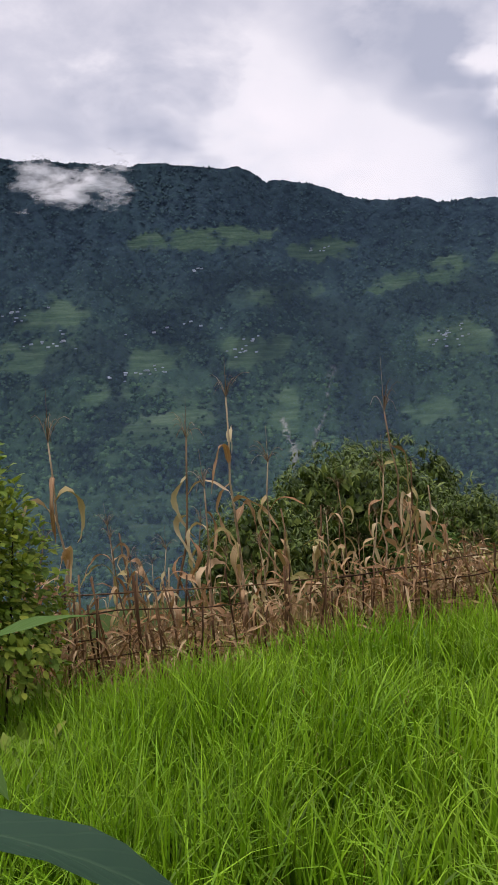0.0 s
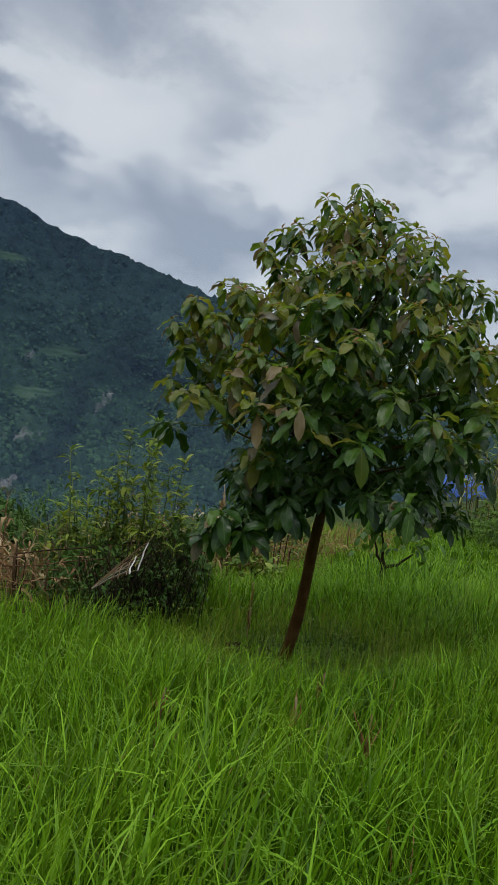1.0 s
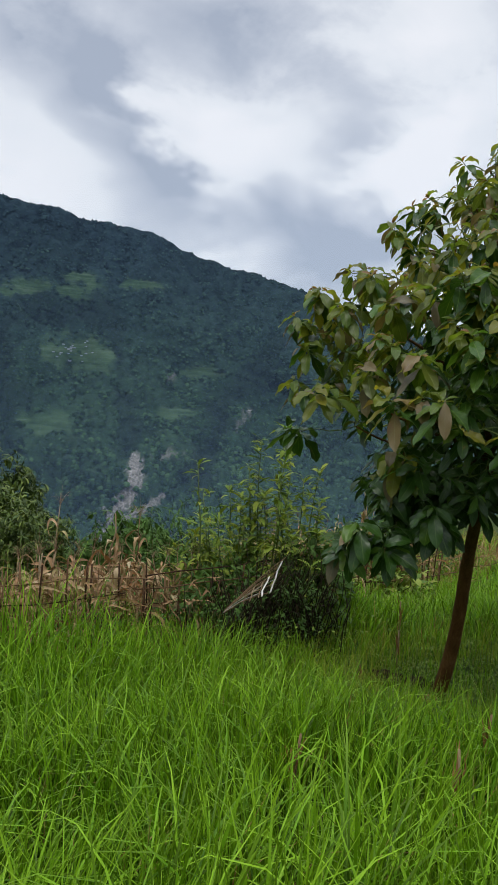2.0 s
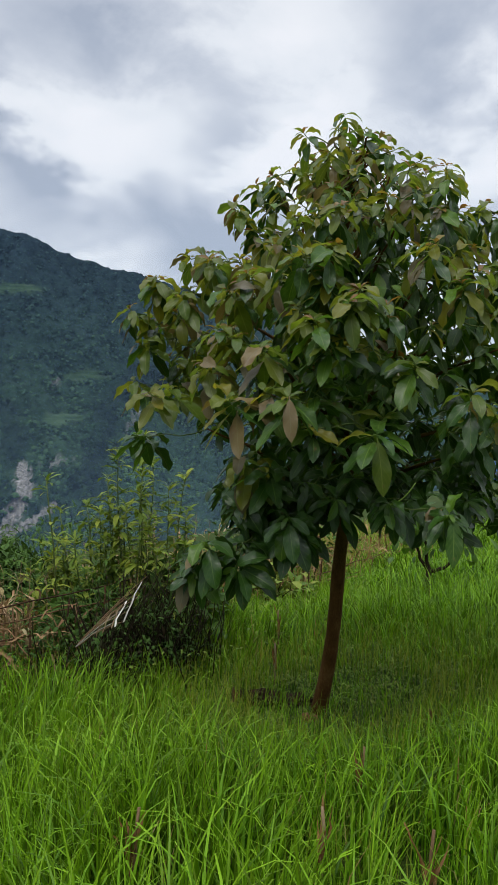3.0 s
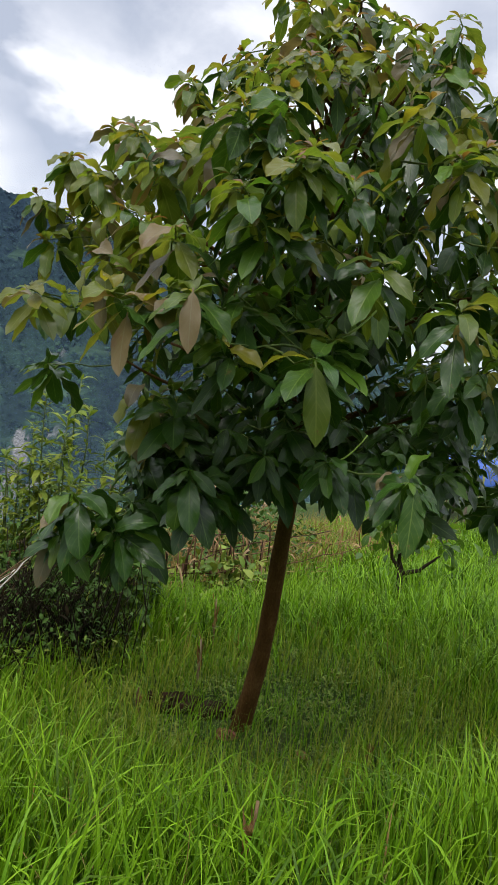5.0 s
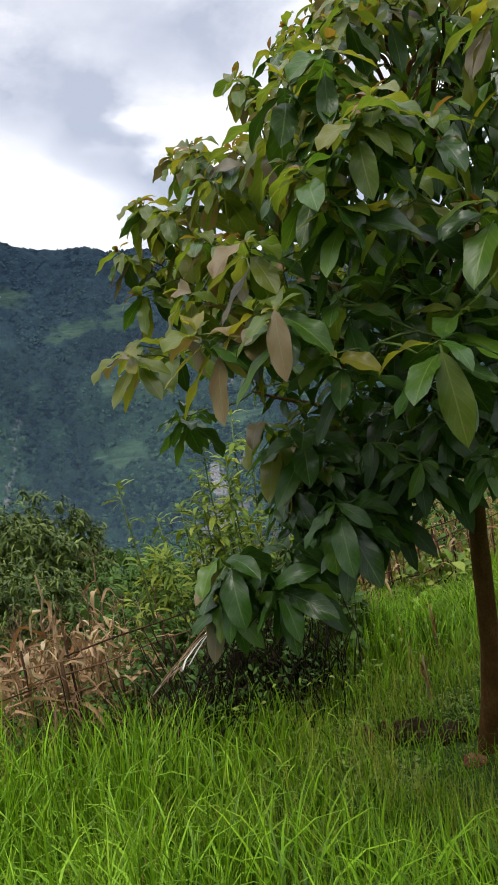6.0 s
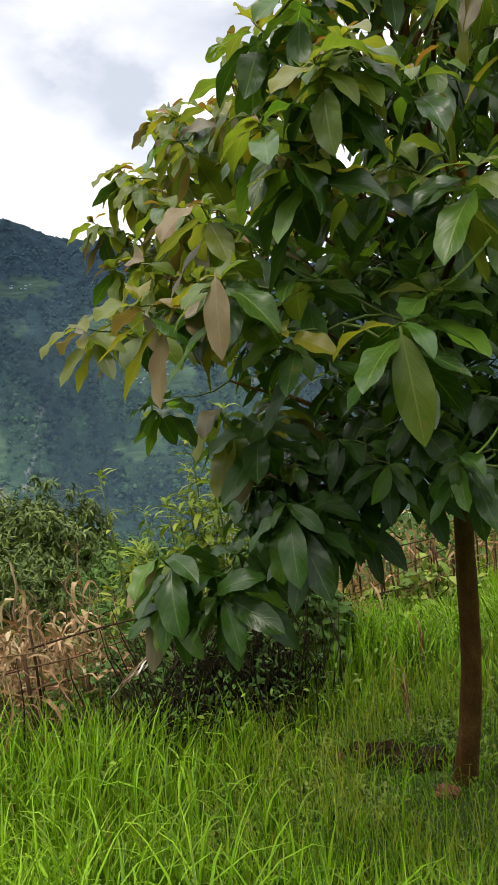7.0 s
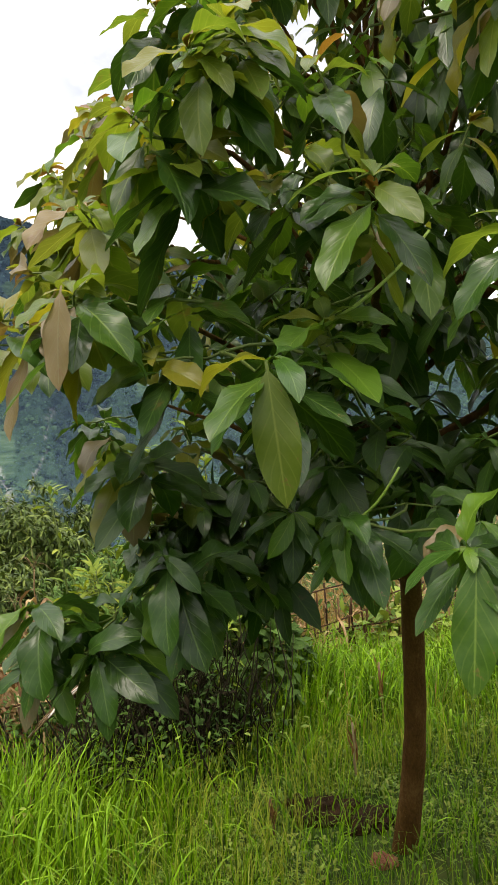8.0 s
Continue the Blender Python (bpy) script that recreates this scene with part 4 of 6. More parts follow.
def build_avocado_tree():
    rng = np.random.default_rng(12)
    tree = thing("avocado_tree", "young avocado tree with a broad drooping dark green crown", "tree", TREE)
    base = np.array(TREE)
    # trunk
    zs = np.linspace(-0.2, 3.75, 36)
    pts = np.array([stem(z) for z in zs]) - base
    rad = np.interp(zs, [-0.18, -0.1, 0.06, 1.0, 1.6, 2.6, 3.75], [0.072, 0.06, 0.05, 0.044, 0.034, 0.018, 0.005]) * (1 + 0.05 * np.sin(zs * 23) + rng.normal(0, 0.02, len(zs)))
    v, q = tube(pts, rad, 12)
    part_of("trunk", grid_mesh("avocado_trunk", v, q, M_BARK), tree, "slender brown trunk")
    # shoots over the whole crown
    shoots = [np.array(p) for p in SHOOTS_TOP + SHOOTS_HIGH + SHOOTS_MID + SHOOTS_LOW]
    fixed = len(shoots)
    tries = 0
    while len(shoots) < FULL_CROWN and tries < 90000:
        tries += 1
        ang = rng.uniform(0, 2 * np.pi)
        z = rng.uniform(1.5, 3.62)
        r = rim_of(z, ang) * (0.94 - 0.8 * rng.random() ** (1.6 if z < 2.2 else 2.2))
        ax = heart(z)
        p = np.array([ax[0] + r * np.cos(ang), ax[1] + r * np.sin(ang), z])
        if p[0] < 5.2 and 4.5 < p[1] < 5.8 and 1.58 < z < 2.02:
            continue
        if min(np.linalg.norm(p - s) - (0.06 if i < fixed else 0) for i, s in enumerate(shoots)) > 0.13:
            shoots.append(p)
    # a closed dark underside round the head of the trunk
    for k in range(40):
        ang, r, z = rng.uniform(0, 6.28), rng.uniform(0.15, 0.85), rng.uniform(1.48, 1.78)
        ax = heart(z)
        shoots.append(np.array([ax[0] + 0.1 + r * np.cos(ang), ax[1] + 0.1 + r * np.sin(ang), z]))
    for k in range(12):
        shoots.append(np.array([rng.uniform(4.75, 5.25), rng.uniform(4.85, 5.4), rng.uniform(1.32, 1.56)]))
    # inner shoots that close the heart of the crown
    for k in range(80):
        ang, z = rng.uniform(0, 6.28), rng.uniform(1.9, 3.15)
        ax, r = heart(z), rim_of(z, ang) * rng.uniform(0.05, 0.6)
        shoots.append(np.array([ax[0] + r * np.cos(ang), ax[1] + r * np.sin(ang), z]))
    for k in range(36):
        ang, z = rng.uniform(-0.95, -0.25), rng.uniform(2.15, 3.2)
        ax, r = heart(z), rim_of(z, ang) * rng.uniform(0.5, 0.92)
        shoots.append(np.array([ax[0] + r * np.cos(ang), ax[1] + r * np.sin(ang), z]))
    # limbs
    limbs = []
    for k in range(44):
        ang = k * 2.399 + rng.uniform(-0.3, 0.3)
        z = 1.32 + 2.2 * (k / 44) ** 0.9
        a = stem(z - 0.05)
        top = min(3.6, z + 0.3 + 0.35 * rng.random())
        full = rim_of(top, ang) * rng.uniform(0.55, 0.8)
        mid = heart(top)
        b = np.array([mid[0] + full * np.cos(ang), mid[1] + full * np.sin(ang), top])
        p = arc(a, b, -0.07 * full, 12, 0.012, rng)
        limbs.append(p)
        v, q = tube(p - base, np.linspace(0.02 - 0.011 * k / 44, 0.005, 12), 6)
        part_of("limb", grid_mesh("avocado_limb", v, q, M_BARK), tree)
    sample = np.concatenate([l[3:] for l in limbs] + [np.array([stem(z) for z in np.linspace(1.6, 3.6, 18)])])
    twigs = Heap()
    knots = list(sample)
    ends = {}
    order = sorted(range(len(shoots)), key=lambda i: np.hypot(*(shoots[i] - heart(shoots[i][2]))[:2]))
    for i in order:
        s = shoots[i]
        k = np.array(knots)
        far = np.linalg.norm(k - s, axis=1)
        d = far + np.where(k[:, 2] > s[2] + 0.08, 0.4, 0) + np.where(far < 0.08, 0.5, 0)
        a = k[np.argmin(d)]
        bend = arc(a, s, 0.05 * np.linalg.norm(s - a), 6, 0.01, rng)
        v, q = tube(bend - base, np.linspace(0.0046 if s[2] > 1.75 else 0.0036, 0.0026, 6), 5)
        twigs.add(v, q)
        knots += [bend[2], bend[4]]
        ends[i] = (s - bend[3]) / (np.linalg.norm(s - bend[3]) + 1e-6)
    # two long bare petioles that catch the light
    for a, b, r in (((4.97, 4.32, 1.945), (5.27, 4.36, 2.15), 0.0046), ((4.96, 4.27, 1.57), (5.02, 4.18, 1.67), 0.0032)):
        v, q = tube(arc(a, b, 0.02, 8) - base, np.linspace(r, r * 0.75, 8), 6)
        part_of("petiole", grid_mesh("avocado_petiole", v, q, M_PETIOLE), tree, "long bright green bare shoot")
    tagged(part_of("twig", twigs.mesh("avocado_twigs", [M_TWIG]), tree, "thin green twigs"), kind="stuff")
    # leaves: whorls that arch and hang from every shoot
    bends = (0.3, 0.7, 1.05, 1.4, 1.75, 2.1)
    form = [dict(half=0.16 + 0.024 * (k % 3), curl=c, lift=0.22, fold=0.2 + 0.12 * (k % 3), twist=0.25 * ((k % 3) - 1), peak=1.02, bend=0.65, stalk=0.08) for k, c in enumerate(bends)]
    shapes = [leaf_shape(**f, wave=0.018 + 0.012 * (k % 3), rows=14, cols=5) for k, f in enumerate(form)]
    plain = [leaf_shape(**f, wave=0.015, rows=7, cols=3) for f in form]
    mats = [M_LEAF, M_YOUNG, M_BRONZE, M_OLD_SHADED, M_TIP]
    rows = []
    for i, s in enumerate(shoots):
        ax = heart(s[2])
        outw = np.array([s[0] - ax[0], s[1] - ax[1], 0.0])
        reach = np.linalg.norm(outw)
        outw /= reach + 1e-6
        rim = reach / max(0.2, rim_of(s[2], math.atan2(outw[1], outw[0])))
        axis = ends[i] * 0.5 + outw * 0.35 + np.array([0, 0, 0.85 if s[2] > 1.65 else 0.35]) + rng.normal(0, 0.12, 3)
        axis /= np.linalg.norm(axis)
        n = 10 if i < fixed else int(rng.integers(7, 10)) if rim > 0.65 else int(rng.integers(5, 8))
        largest = (0.232 if s[2] < 2.3 else 0.215 if s[2] < 3.0 else 0.19) * (1.0 if i < fixed else rng.uniform(0.85, 1.0))
        largest *= 0.76 if s[2] < 1.7 and s[1] < 4.4 else 1.0
        fresh = s[2] > 3.1 or s[2] > 2.2 and rim > 0.6 and rng.random() < 0.75
        west = outw[0] < -0.6 and outw[1] > -0.45 and rim > 0.7 and s[2] > 1.7
        for age, rot, size, place, want in leaf_whorl(rng, s, axis, n, largest):
            pick = rng.random()
            # older leaves go darker; low shoots nearly all do, as painted crown shade
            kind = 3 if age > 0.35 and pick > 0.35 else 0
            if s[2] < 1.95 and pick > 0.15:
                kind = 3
            if rim > 0.6 and age < 0.35 and pick < (0.8 if s[2] > 1.9 else 0.08):
                kind = 1
            if (fresh and pick < 0.5) or (west and pick < 0.66) or s[2] > 1.9 and pick < 0.03:
                kind = 1
            if pick > (0.88 if west else 0.93 if fresh else 0.996):
                kind = 2
            k = int(np.argmin([abs(want - c) for c in bends]))
            rows.append((rim + (0.3 if i < fixed else 0) - 0.35 * (s[1] - 5.4) - 0.1 * s[0], rot, size, place - base, kind, k))
        # small budding leaves at the tip
        for k in range(4 if rim > 0.6 else 0):
            th = rng.uniform(0, 6.28)
            low = s[2] < 1.9
            way = axis * (0.4 if low else 1.0) + np.array([0.8 * np.cos(th), 0.8 * np.sin(th), -0.35 if low else 0.2])
            rows.append((-1.0, turned(way, axis + np.array([0, 0, 0.3])), rng.uniform(0.04, 0.085), s - base, 0 if low else 4 if s[2] > 2.2 and rng.random() < 0.6 else 1, int(rng.integers(2, 5))))
    # large pale and rusty leaves that stand out
    for p, way, face, size, kind in (((4.5, 4.44, 2.04), (-0.12, -0.2, -1), (-0.75, -0.75, 0.2), 0.2, 2), ((4.78, 4.2, 1.87), (0.02, -0.12, -1), (-0.5, -0.85, 0.2), 0.25, 1),
                                     ((4.54, 5.2, 1.2), (-0.3, -0.1, -0.9), (-0.6, -0.7, 0.3), 0.23, 2), ((4.48, 5.0, 1.36), (-0.5, -0.1, -0.5), (-0.5, -0.6, 0.6), 0.17, 2), ((5.0, 3.97, 1.55), (-0.25, -0.15, -1), (-0.5, -0.8, 0.3), 0.22, 0)):
        rows.append((9.0, turned(way, face), size, np.array(p) - base, kind, 0))
    rows.sort(key=lambda r: -r[0])
    single = {}
    for k, sh in enumerate(shapes):
        for c, m in enumerate(mats):
            single[k, c] = grid_mesh("avocado_leaf", sh[0], sh[1], m, sh[2])
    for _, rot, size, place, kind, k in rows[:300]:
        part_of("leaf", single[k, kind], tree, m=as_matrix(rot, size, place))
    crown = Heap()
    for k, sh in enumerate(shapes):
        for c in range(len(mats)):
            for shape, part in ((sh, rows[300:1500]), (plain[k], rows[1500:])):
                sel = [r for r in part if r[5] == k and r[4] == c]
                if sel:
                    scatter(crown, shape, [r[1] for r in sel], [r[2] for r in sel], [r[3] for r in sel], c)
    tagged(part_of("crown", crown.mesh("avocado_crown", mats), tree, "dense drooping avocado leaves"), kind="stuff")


FULL_CROWN = 480
build_avocado_tree()

# ---------------------------------------------------------------- bushes and trees of the field's edge


def leafy_heap(rng, centres, shape_list, size, droop=0.5, spread=1.0):
    """Leaves at the given places, each with an outward way."""
    heap = Heap()
    n = len(centres[0])
    place, outw = centres
    way = outw * spread + rng.normal(0, 0.55, (n, 3)) + np.array([0, 0, -droop])
    face = outw * 0.4 + np.array([0, 0, 1.0]) + rng.normal(0, 0.3, (n, 3))
    sz = rng.uniform(*size, n)
    pick = rng.integers(0, len(shape_list), n)
    rot = turned_many(way, face)
    for k, sh in enumerate(shape_list):
        m = pick == k
        scatter(heap, sh, rot[m], sz[m], place[m])
    return heap


LANCE = [leaf_shape(half=0.1 + 0.02 * k, curl=0.5 + 0.4 * k, lift=0.3, fold=0.25, rows=4, stalk=0.06) for k in range(3)]
SLIM = [leaf_shape(half=0.085 + 0.015 * k, curl=0.7 + 0.4 * k, lift=0.35, fold=0.0, rows=4, stalk=0.05, cols=2) for k in range(3)]
FAR_LANCE = [leaf_shape(half=0.1 + 0.02 * k, curl=0.5 + 0.4 * k, lift=0.3, fold=0.0, rows=4, stalk=0.06, cols=2) for k in range(3)]
LEAFLET = [leaf_shape(half=0.15 + 0.035 * k, curl=0.5 + 0.4 * k, lift=0.3, fold=0.0, rows=4, stalk=0.1, cols=2) for k in range(3)]
OVAL = [leaf_shape(half=0.24 + 0.04 * k, curl=0.4 + 0.3 * k, lift=0.25, fold=0.25, rows=4, stalk=0.1) for k in range(3)]


def dome_places(rng, n, size, depth=0.35, lobes=5):
    """Places on and beneath an uneven dome of the given half sizes, and their outward ways."""
    a = rng.uniform(0, 2 * np.pi, n)
    h = rng.uniform(-0.45, 1.0, n)
    c = np.sqrt(np.clip(1 - np.clip(h, 0, 1) ** 2, 0, 1))
    lob = 1 + 0.1 * np.sin(lobes * a + 3 * h) + 0.07 * np.sin(2.3 * lobes * a - 5 * h + 1) + 0.06 * np.sin(11 * h + 4 * a)
    k = lob * (1 - depth * rng.random(n) ** 2)
    d = np.stack([c * np.cos(a), c * np.sin(a), h], 1)
    return d * np.array(size) * k[:, None], d


def build_dome_tree(place, size, label, seed, leaves=2600, mat=None, leaf=(0.095, 0.155)):
    rng = np.random.default_rng(seed)
    x, y, top = place
    g = float(level(x, y))
    tree = thing("mango_tree", label, "tree", (x, y, g), "round trees below the field")
    mid = top - size[2] - g
    v, q = tube(arc((0, 0, -0.1), (0.05, 0, mid), 0, 5, 0.02, rng), np.linspace(0.13, 0.07, 5), 8)
    part_of("trunk", grid_mesh("mango_trunk", v, q, M_DARKTWIG), tree)
    P, d = dome_places(rng, leaves, size)
    for k in range(9):
        e = P[rng.integers(0, len(P))] * 0.75 + np.array([0, 0, mid])
        v, q = tube(arc((0.03, 0, mid * rng.uniform(0.6, 0.95)), e, -0.1, 6, 0.03, rng), np.linspace(0.05, 0.012, 6), 6)
        part_of("limb", grid_mesh("mango_limb", v, q, M_DARKTWIG), tree)
    # leaves in whorls on the ends of the twigs
    pick = rng.integers(0, len(P), leaves // 9)
    W, D = np.repeat(P[pick], 9, axis=0), np.repeat(d[pick], 9, axis=0)
    ring = np.cross(D, rng.normal(0, 1, D.shape))
    ring /= np.linalg.norm(ring, axis=1)[:, None] + 1e-6
    W = W + ring * 0.01 + np.array([0, 0, mid])
    heap = leafy_heap(rng, (W, D * 0.3 + ring * 1.1), SLIM, leaf, droop=0.45)
    P, d = dome_places(rng, 1100, np.array(size) * 0.72)
    scatter(heap, OVAL[0], turned_many(rng.normal(0, 1, d.shape), d + rng.normal(0, 0.3, d.shape)), rng.uniform(0.2, 0.32, len(P)) * max(1.0, size[0] / 1.2), P + np.array([0, 0, mid]))
    tagged(part_of("crown", heap.mesh("mango_crown", [mat or M_MANGO]), tree), kind="stuff")


build_dome_tree((2.85, 13.7, 1.18), (1.25, 1.15, 1.35), "round dense dark green mango tree below the field", 31, 8500)
build_dome_tree((1.25, 11.4, 0.70), (0.95, 0.9, 1.0), "low rounded bush with rusty green leaves behind maize", 32, 5500)
build_dome_tree((5.0, 13.4, 0.27), (1.15, 1.1, 1.2), "round dense dark green mango tree below the field", 33, 12000)
build_dome_tree((8.2, 32.6, -0.36), (3.7, 3.4, 3.9), "broad dense mango tree far down the slope", 36, 20000, None, (0.3, 0.46))
build_dome_tree((6.5, 12.4, 0.3), (1.1, 0.9, 1.1), "pale green rounded bush below the field", 34, 4200, M_SHRUB, (0.08, 0.14))
build_dome_tree((3.9, 13.2, 0.05), (1.0, 0.9, 0.9), "pale green rounded bush below the field", 35, 3000, M_SHRUB, (0.08, 0.14))


def build_sapling_bush():
    """Upright stems with lance-shaped leaves in pairs."""
    rng = np.random.default_rng(44)
    x, y = 5.86, 7.85
    g = float(level(x, y))
    bush = thing("sapling_bush", "bushy green saplings with upright stems by the fence", "shrub", (x, y, g))
    for k in range(62):
        u, w = rng.uniform(-0.42, 0.72), rng.normal(0, 0.16)
        dx, dy = -0.8 * u + 0.59 * w, 0.59 * u + 0.8 * w
        h = float(np.interp(u, [-0.42, -0.1, 0.1, 0.45, 0.72], [1.25, 1.85, 1.8, 1.25, 0.75])) * (rng.uniform(0.8, 1.05) if k < 26 else rng.uniform(0.4, 0.75))
        if k == 0:
            dx, dy, h = -0.66, -0.06, 1.66
        if k == 1:
            dx, dy, h = 0.08, 0.0, 2.0
        lean = np.array([dx * 0.35, dy * 0.35, 0]) + rng.normal(0, 0.06, 3) * [1, 1, 0]
        p = arc((dx, dy, -0.05), np.array([dx, dy, h]) + lean, 0, 7, 0.012, rng)
        v, q = tube(p, np.linspace(0.011, 0.004, 7), 6)
        st = part_of("stem", grid_mesh("sapling_stem", v, q, M_TWIG), bush)
        heap = Heap()
        n = int(h * 46) if k else 26
        s = rng.uniform(0.12, 1, n) ** 0.75
        s[:4] = (1.0, 1.0, 0.97, 0.97)
        at = np.stack([np.interp(s * 6, np.arange(7), p[:, c]) for c in range(3)], 1)
        th = np.arange(n) * 2.4
        way = np.stack([np.cos(th), np.sin(th), rng.uniform(-0.35, 0.6, n) + 0.5 * (s > 0.95)], 1)
        rot = turned_many(way, np.array([0, 0, 1.0]) + rng.normal(0, 0.2, (n, 3)))
        sz = rng.uniform(0.1, 0.22, n) * (1.2 - 0.45 * s)
        pk = rng.integers(0, 3, n)
        for c, sh in enumerate(LANCE):
            scatter(heap, sh, rot[pk == c], sz[pk == c], at[pk == c])
        tagged(part_of("leaves", heap.mesh("sapling_leaves", [M_SAPLING]), st), kind="stuff")


build_sapling_bush()


def build_shrub(place, size, label, seed, leaves, mat, leaf, shape_list, stems=9, lift=0.0):
    rng = np.random.default_rng(seed)
    x, y = place
    g = float(level(x, y))
    bush = thing("shrub", label, "shrub", (x, y, g), "shrubs along the fence")
    P, d = dome_places(rng, leaves, size, 0.6)
    P[:, 2] = np.maximum(P[:, 2] + size[2] * 0.35 + lift, 0.02)
    for k in range(stems):
        e = P[rng.integers(0, len(P))] * 0.92
        v, q = tube(arc((rng.normal(0, 0.06), rng.normal(0, 0.06), -0.03), e, -0.06, 6, 0.02, rng), np.linspace(0.012, 0.004, 6), 6)
        part_of("stem", grid_mesh("shrub_stem", v, q, M_DARKTWIG), bush)
    heap = leafy_heap(rng, (P, d), shape_list, leaf, droop=0.25)
    tagged(part_of("foliage", heap.mesh("shrub_foliage", [mat]), bush), kind="stuff")


build_shrub((6.1, 7.5), (0.45, 0.35, 0.65), "dark tangled shrub at the fence behind the avocado tree", 51, 1300, M_SHRUB, (0.06, 0.13), OVAL, 14)
build_shrub((5.5, 7.75), (0.8, 0.4, 0.55), "low dark green shrub at the foot of saplings", 52, 900, M_SHRUB, (0.06, 0.12), OVAL)
build_shrub((-0.92, 5.5), (0.48, 0.4, 0.95), "tall green leafy shrub beside the maize fence", 53, 4800, M_SAPLING, (0.045, 0.085), OVAL, 12, 0.72)
build_shrub((4.5, 7.45), (0.5, 0.25, 0.4), "weedy green shrub growing through the fence", 54, 450, M_SHRUB, (0.04, 0.08), LANCE)
build_shrub((3.9, 7.3), (0.5, 0.2, 0.35), "weedy green shrub growing through the fence", 57, 1000, M_SHRUB, (0.03, 0.06), OVAL)
build_shrub((4.95, 7.35), (0.5, 0.22, 0.42), "weedy green shrub growing through the fence", 58, 1700, M_SHRUB, (0.03, 0.065), OVAL)
build_shrub((5.4, 7.62), (0.5, 0.3, 0.62), "bushy green shrub at the foot of saplings", 59, 1700, M_SHRUB, (0.05, 0.11), LANCE, 14)
build_shrub((4.85, 7.75), (0.45, 0.3, 0.4), "weedy green shrub growing through the fence", 60, 1500, M_SHRUB, (0.04, 0.085), LANCE, 12)
build_shrub((6.2, 9.6), (1.1, 0.6, 1.0), "low green bushes below the edge of the field", 62, 2600, M_SHRUB, (0.06, 0.12), LANCE, 10)
build_shrub((4.1, 7.6), (0.6, 0.3, 0.45), "weedy green shrub growing through the fence", 61, 1400, M_SHRUB, (0.03, 0.06), OVAL, 16)
build_shrub((7.6, 7.95), (0.6, 0.4, 0.4), "broad-leaved green weeds by the fence", 55, 500, M_WEED, (0.08, 0.16), OVAL)
build_shrub((9.2, 9.6), (1.3, 0.7, 0.75), "low green bushes at the edge of the field", 56, 1500, M_SHRUB, (0.06, 0.12), OVAL)


build_shrub((-0.45, 4.75), (0.42, 0.3, 0.3), "broad-leaved green weeds in the grass", 63, 420, M_WEED, (0.06, 0.14), OVAL, 8)
build_shrub((0.25, 5.35), (0.4, 0.28, 0.26), "broad-leaved green weeds in the grass", 64, 420, M_WEED, (0.06, 0.14), OVAL, 8)
build_shrub((-0.95, 4.6), (0.4, 0.3, 0.38), "broad-leaved green weeds in the grass", 65, 420, M_WEED, (0.06, 0.14), OVAL, 8)


def build_near_plant(place, height, leaves, label, mat):
    """A slender stem with long smooth leaves, close to where the walk begins."""
    x, y = place
    g = float(level(x, y))
    plant = thing("leafy_plant", label, "plant", (x, y, g), "plants in the grass")
    v, q = tube(arc((0, 0, -0.05), (0.0, 0.0, height), 0, 8), np.linspace(0.014, 0.006, 8), 8)
    part_of("stem", grid_mesh("plant_stem", v, q, M_TWIG), plant)
    sh = leaf_shape(half=0.12, curl=0.5, lift=0.25, fold=0.25, rows=10, wave=0.01)
    me = grid_mesh("plant_leaf", sh[0], sh[1], mat, sh[2])
    for z, way, size in leaves:
        part_of("leaf", me, plant, m=as_matrix(turned(way, (0, 0, 1)), size, (0, 0, z)))


build_near_plant((0.14, 1.9), 1.38, ((1.36, (0.75, -0.02, 0.2), 0.22), (1.3, (0.6, -0.5, -0.4), 0.16), (1.36, (-0.7, 0.4, 0.2), 0.3), (1.2, (-0.6, -0.5, 0.1), 0.3)), "tall green plant with long smooth leaves in the grass", M_SHRUB)
build_near_plant((0.29, 1.38), 1.4, ((1.39, (0.88, 0.1, -0.5), 0.24), (1.15, (-0.8, 0.1, 0.2), 0.2)), "young plant with broad bluish-green leaves in the grass", M_NEAR)
build_near_plant((-0.36, 3.6), 1.9, ((1.86, (0.5, 0.1, 0.1), 0.12), (1.8, (-0.5, 0.1, 0.2), 0.2), (1.7, (0.4, -0.4, 0.1), 0.1)), "tall green plant with long smooth leaves in the grass", M_SHRUB)

# ---------------------------------------------------------------- maize


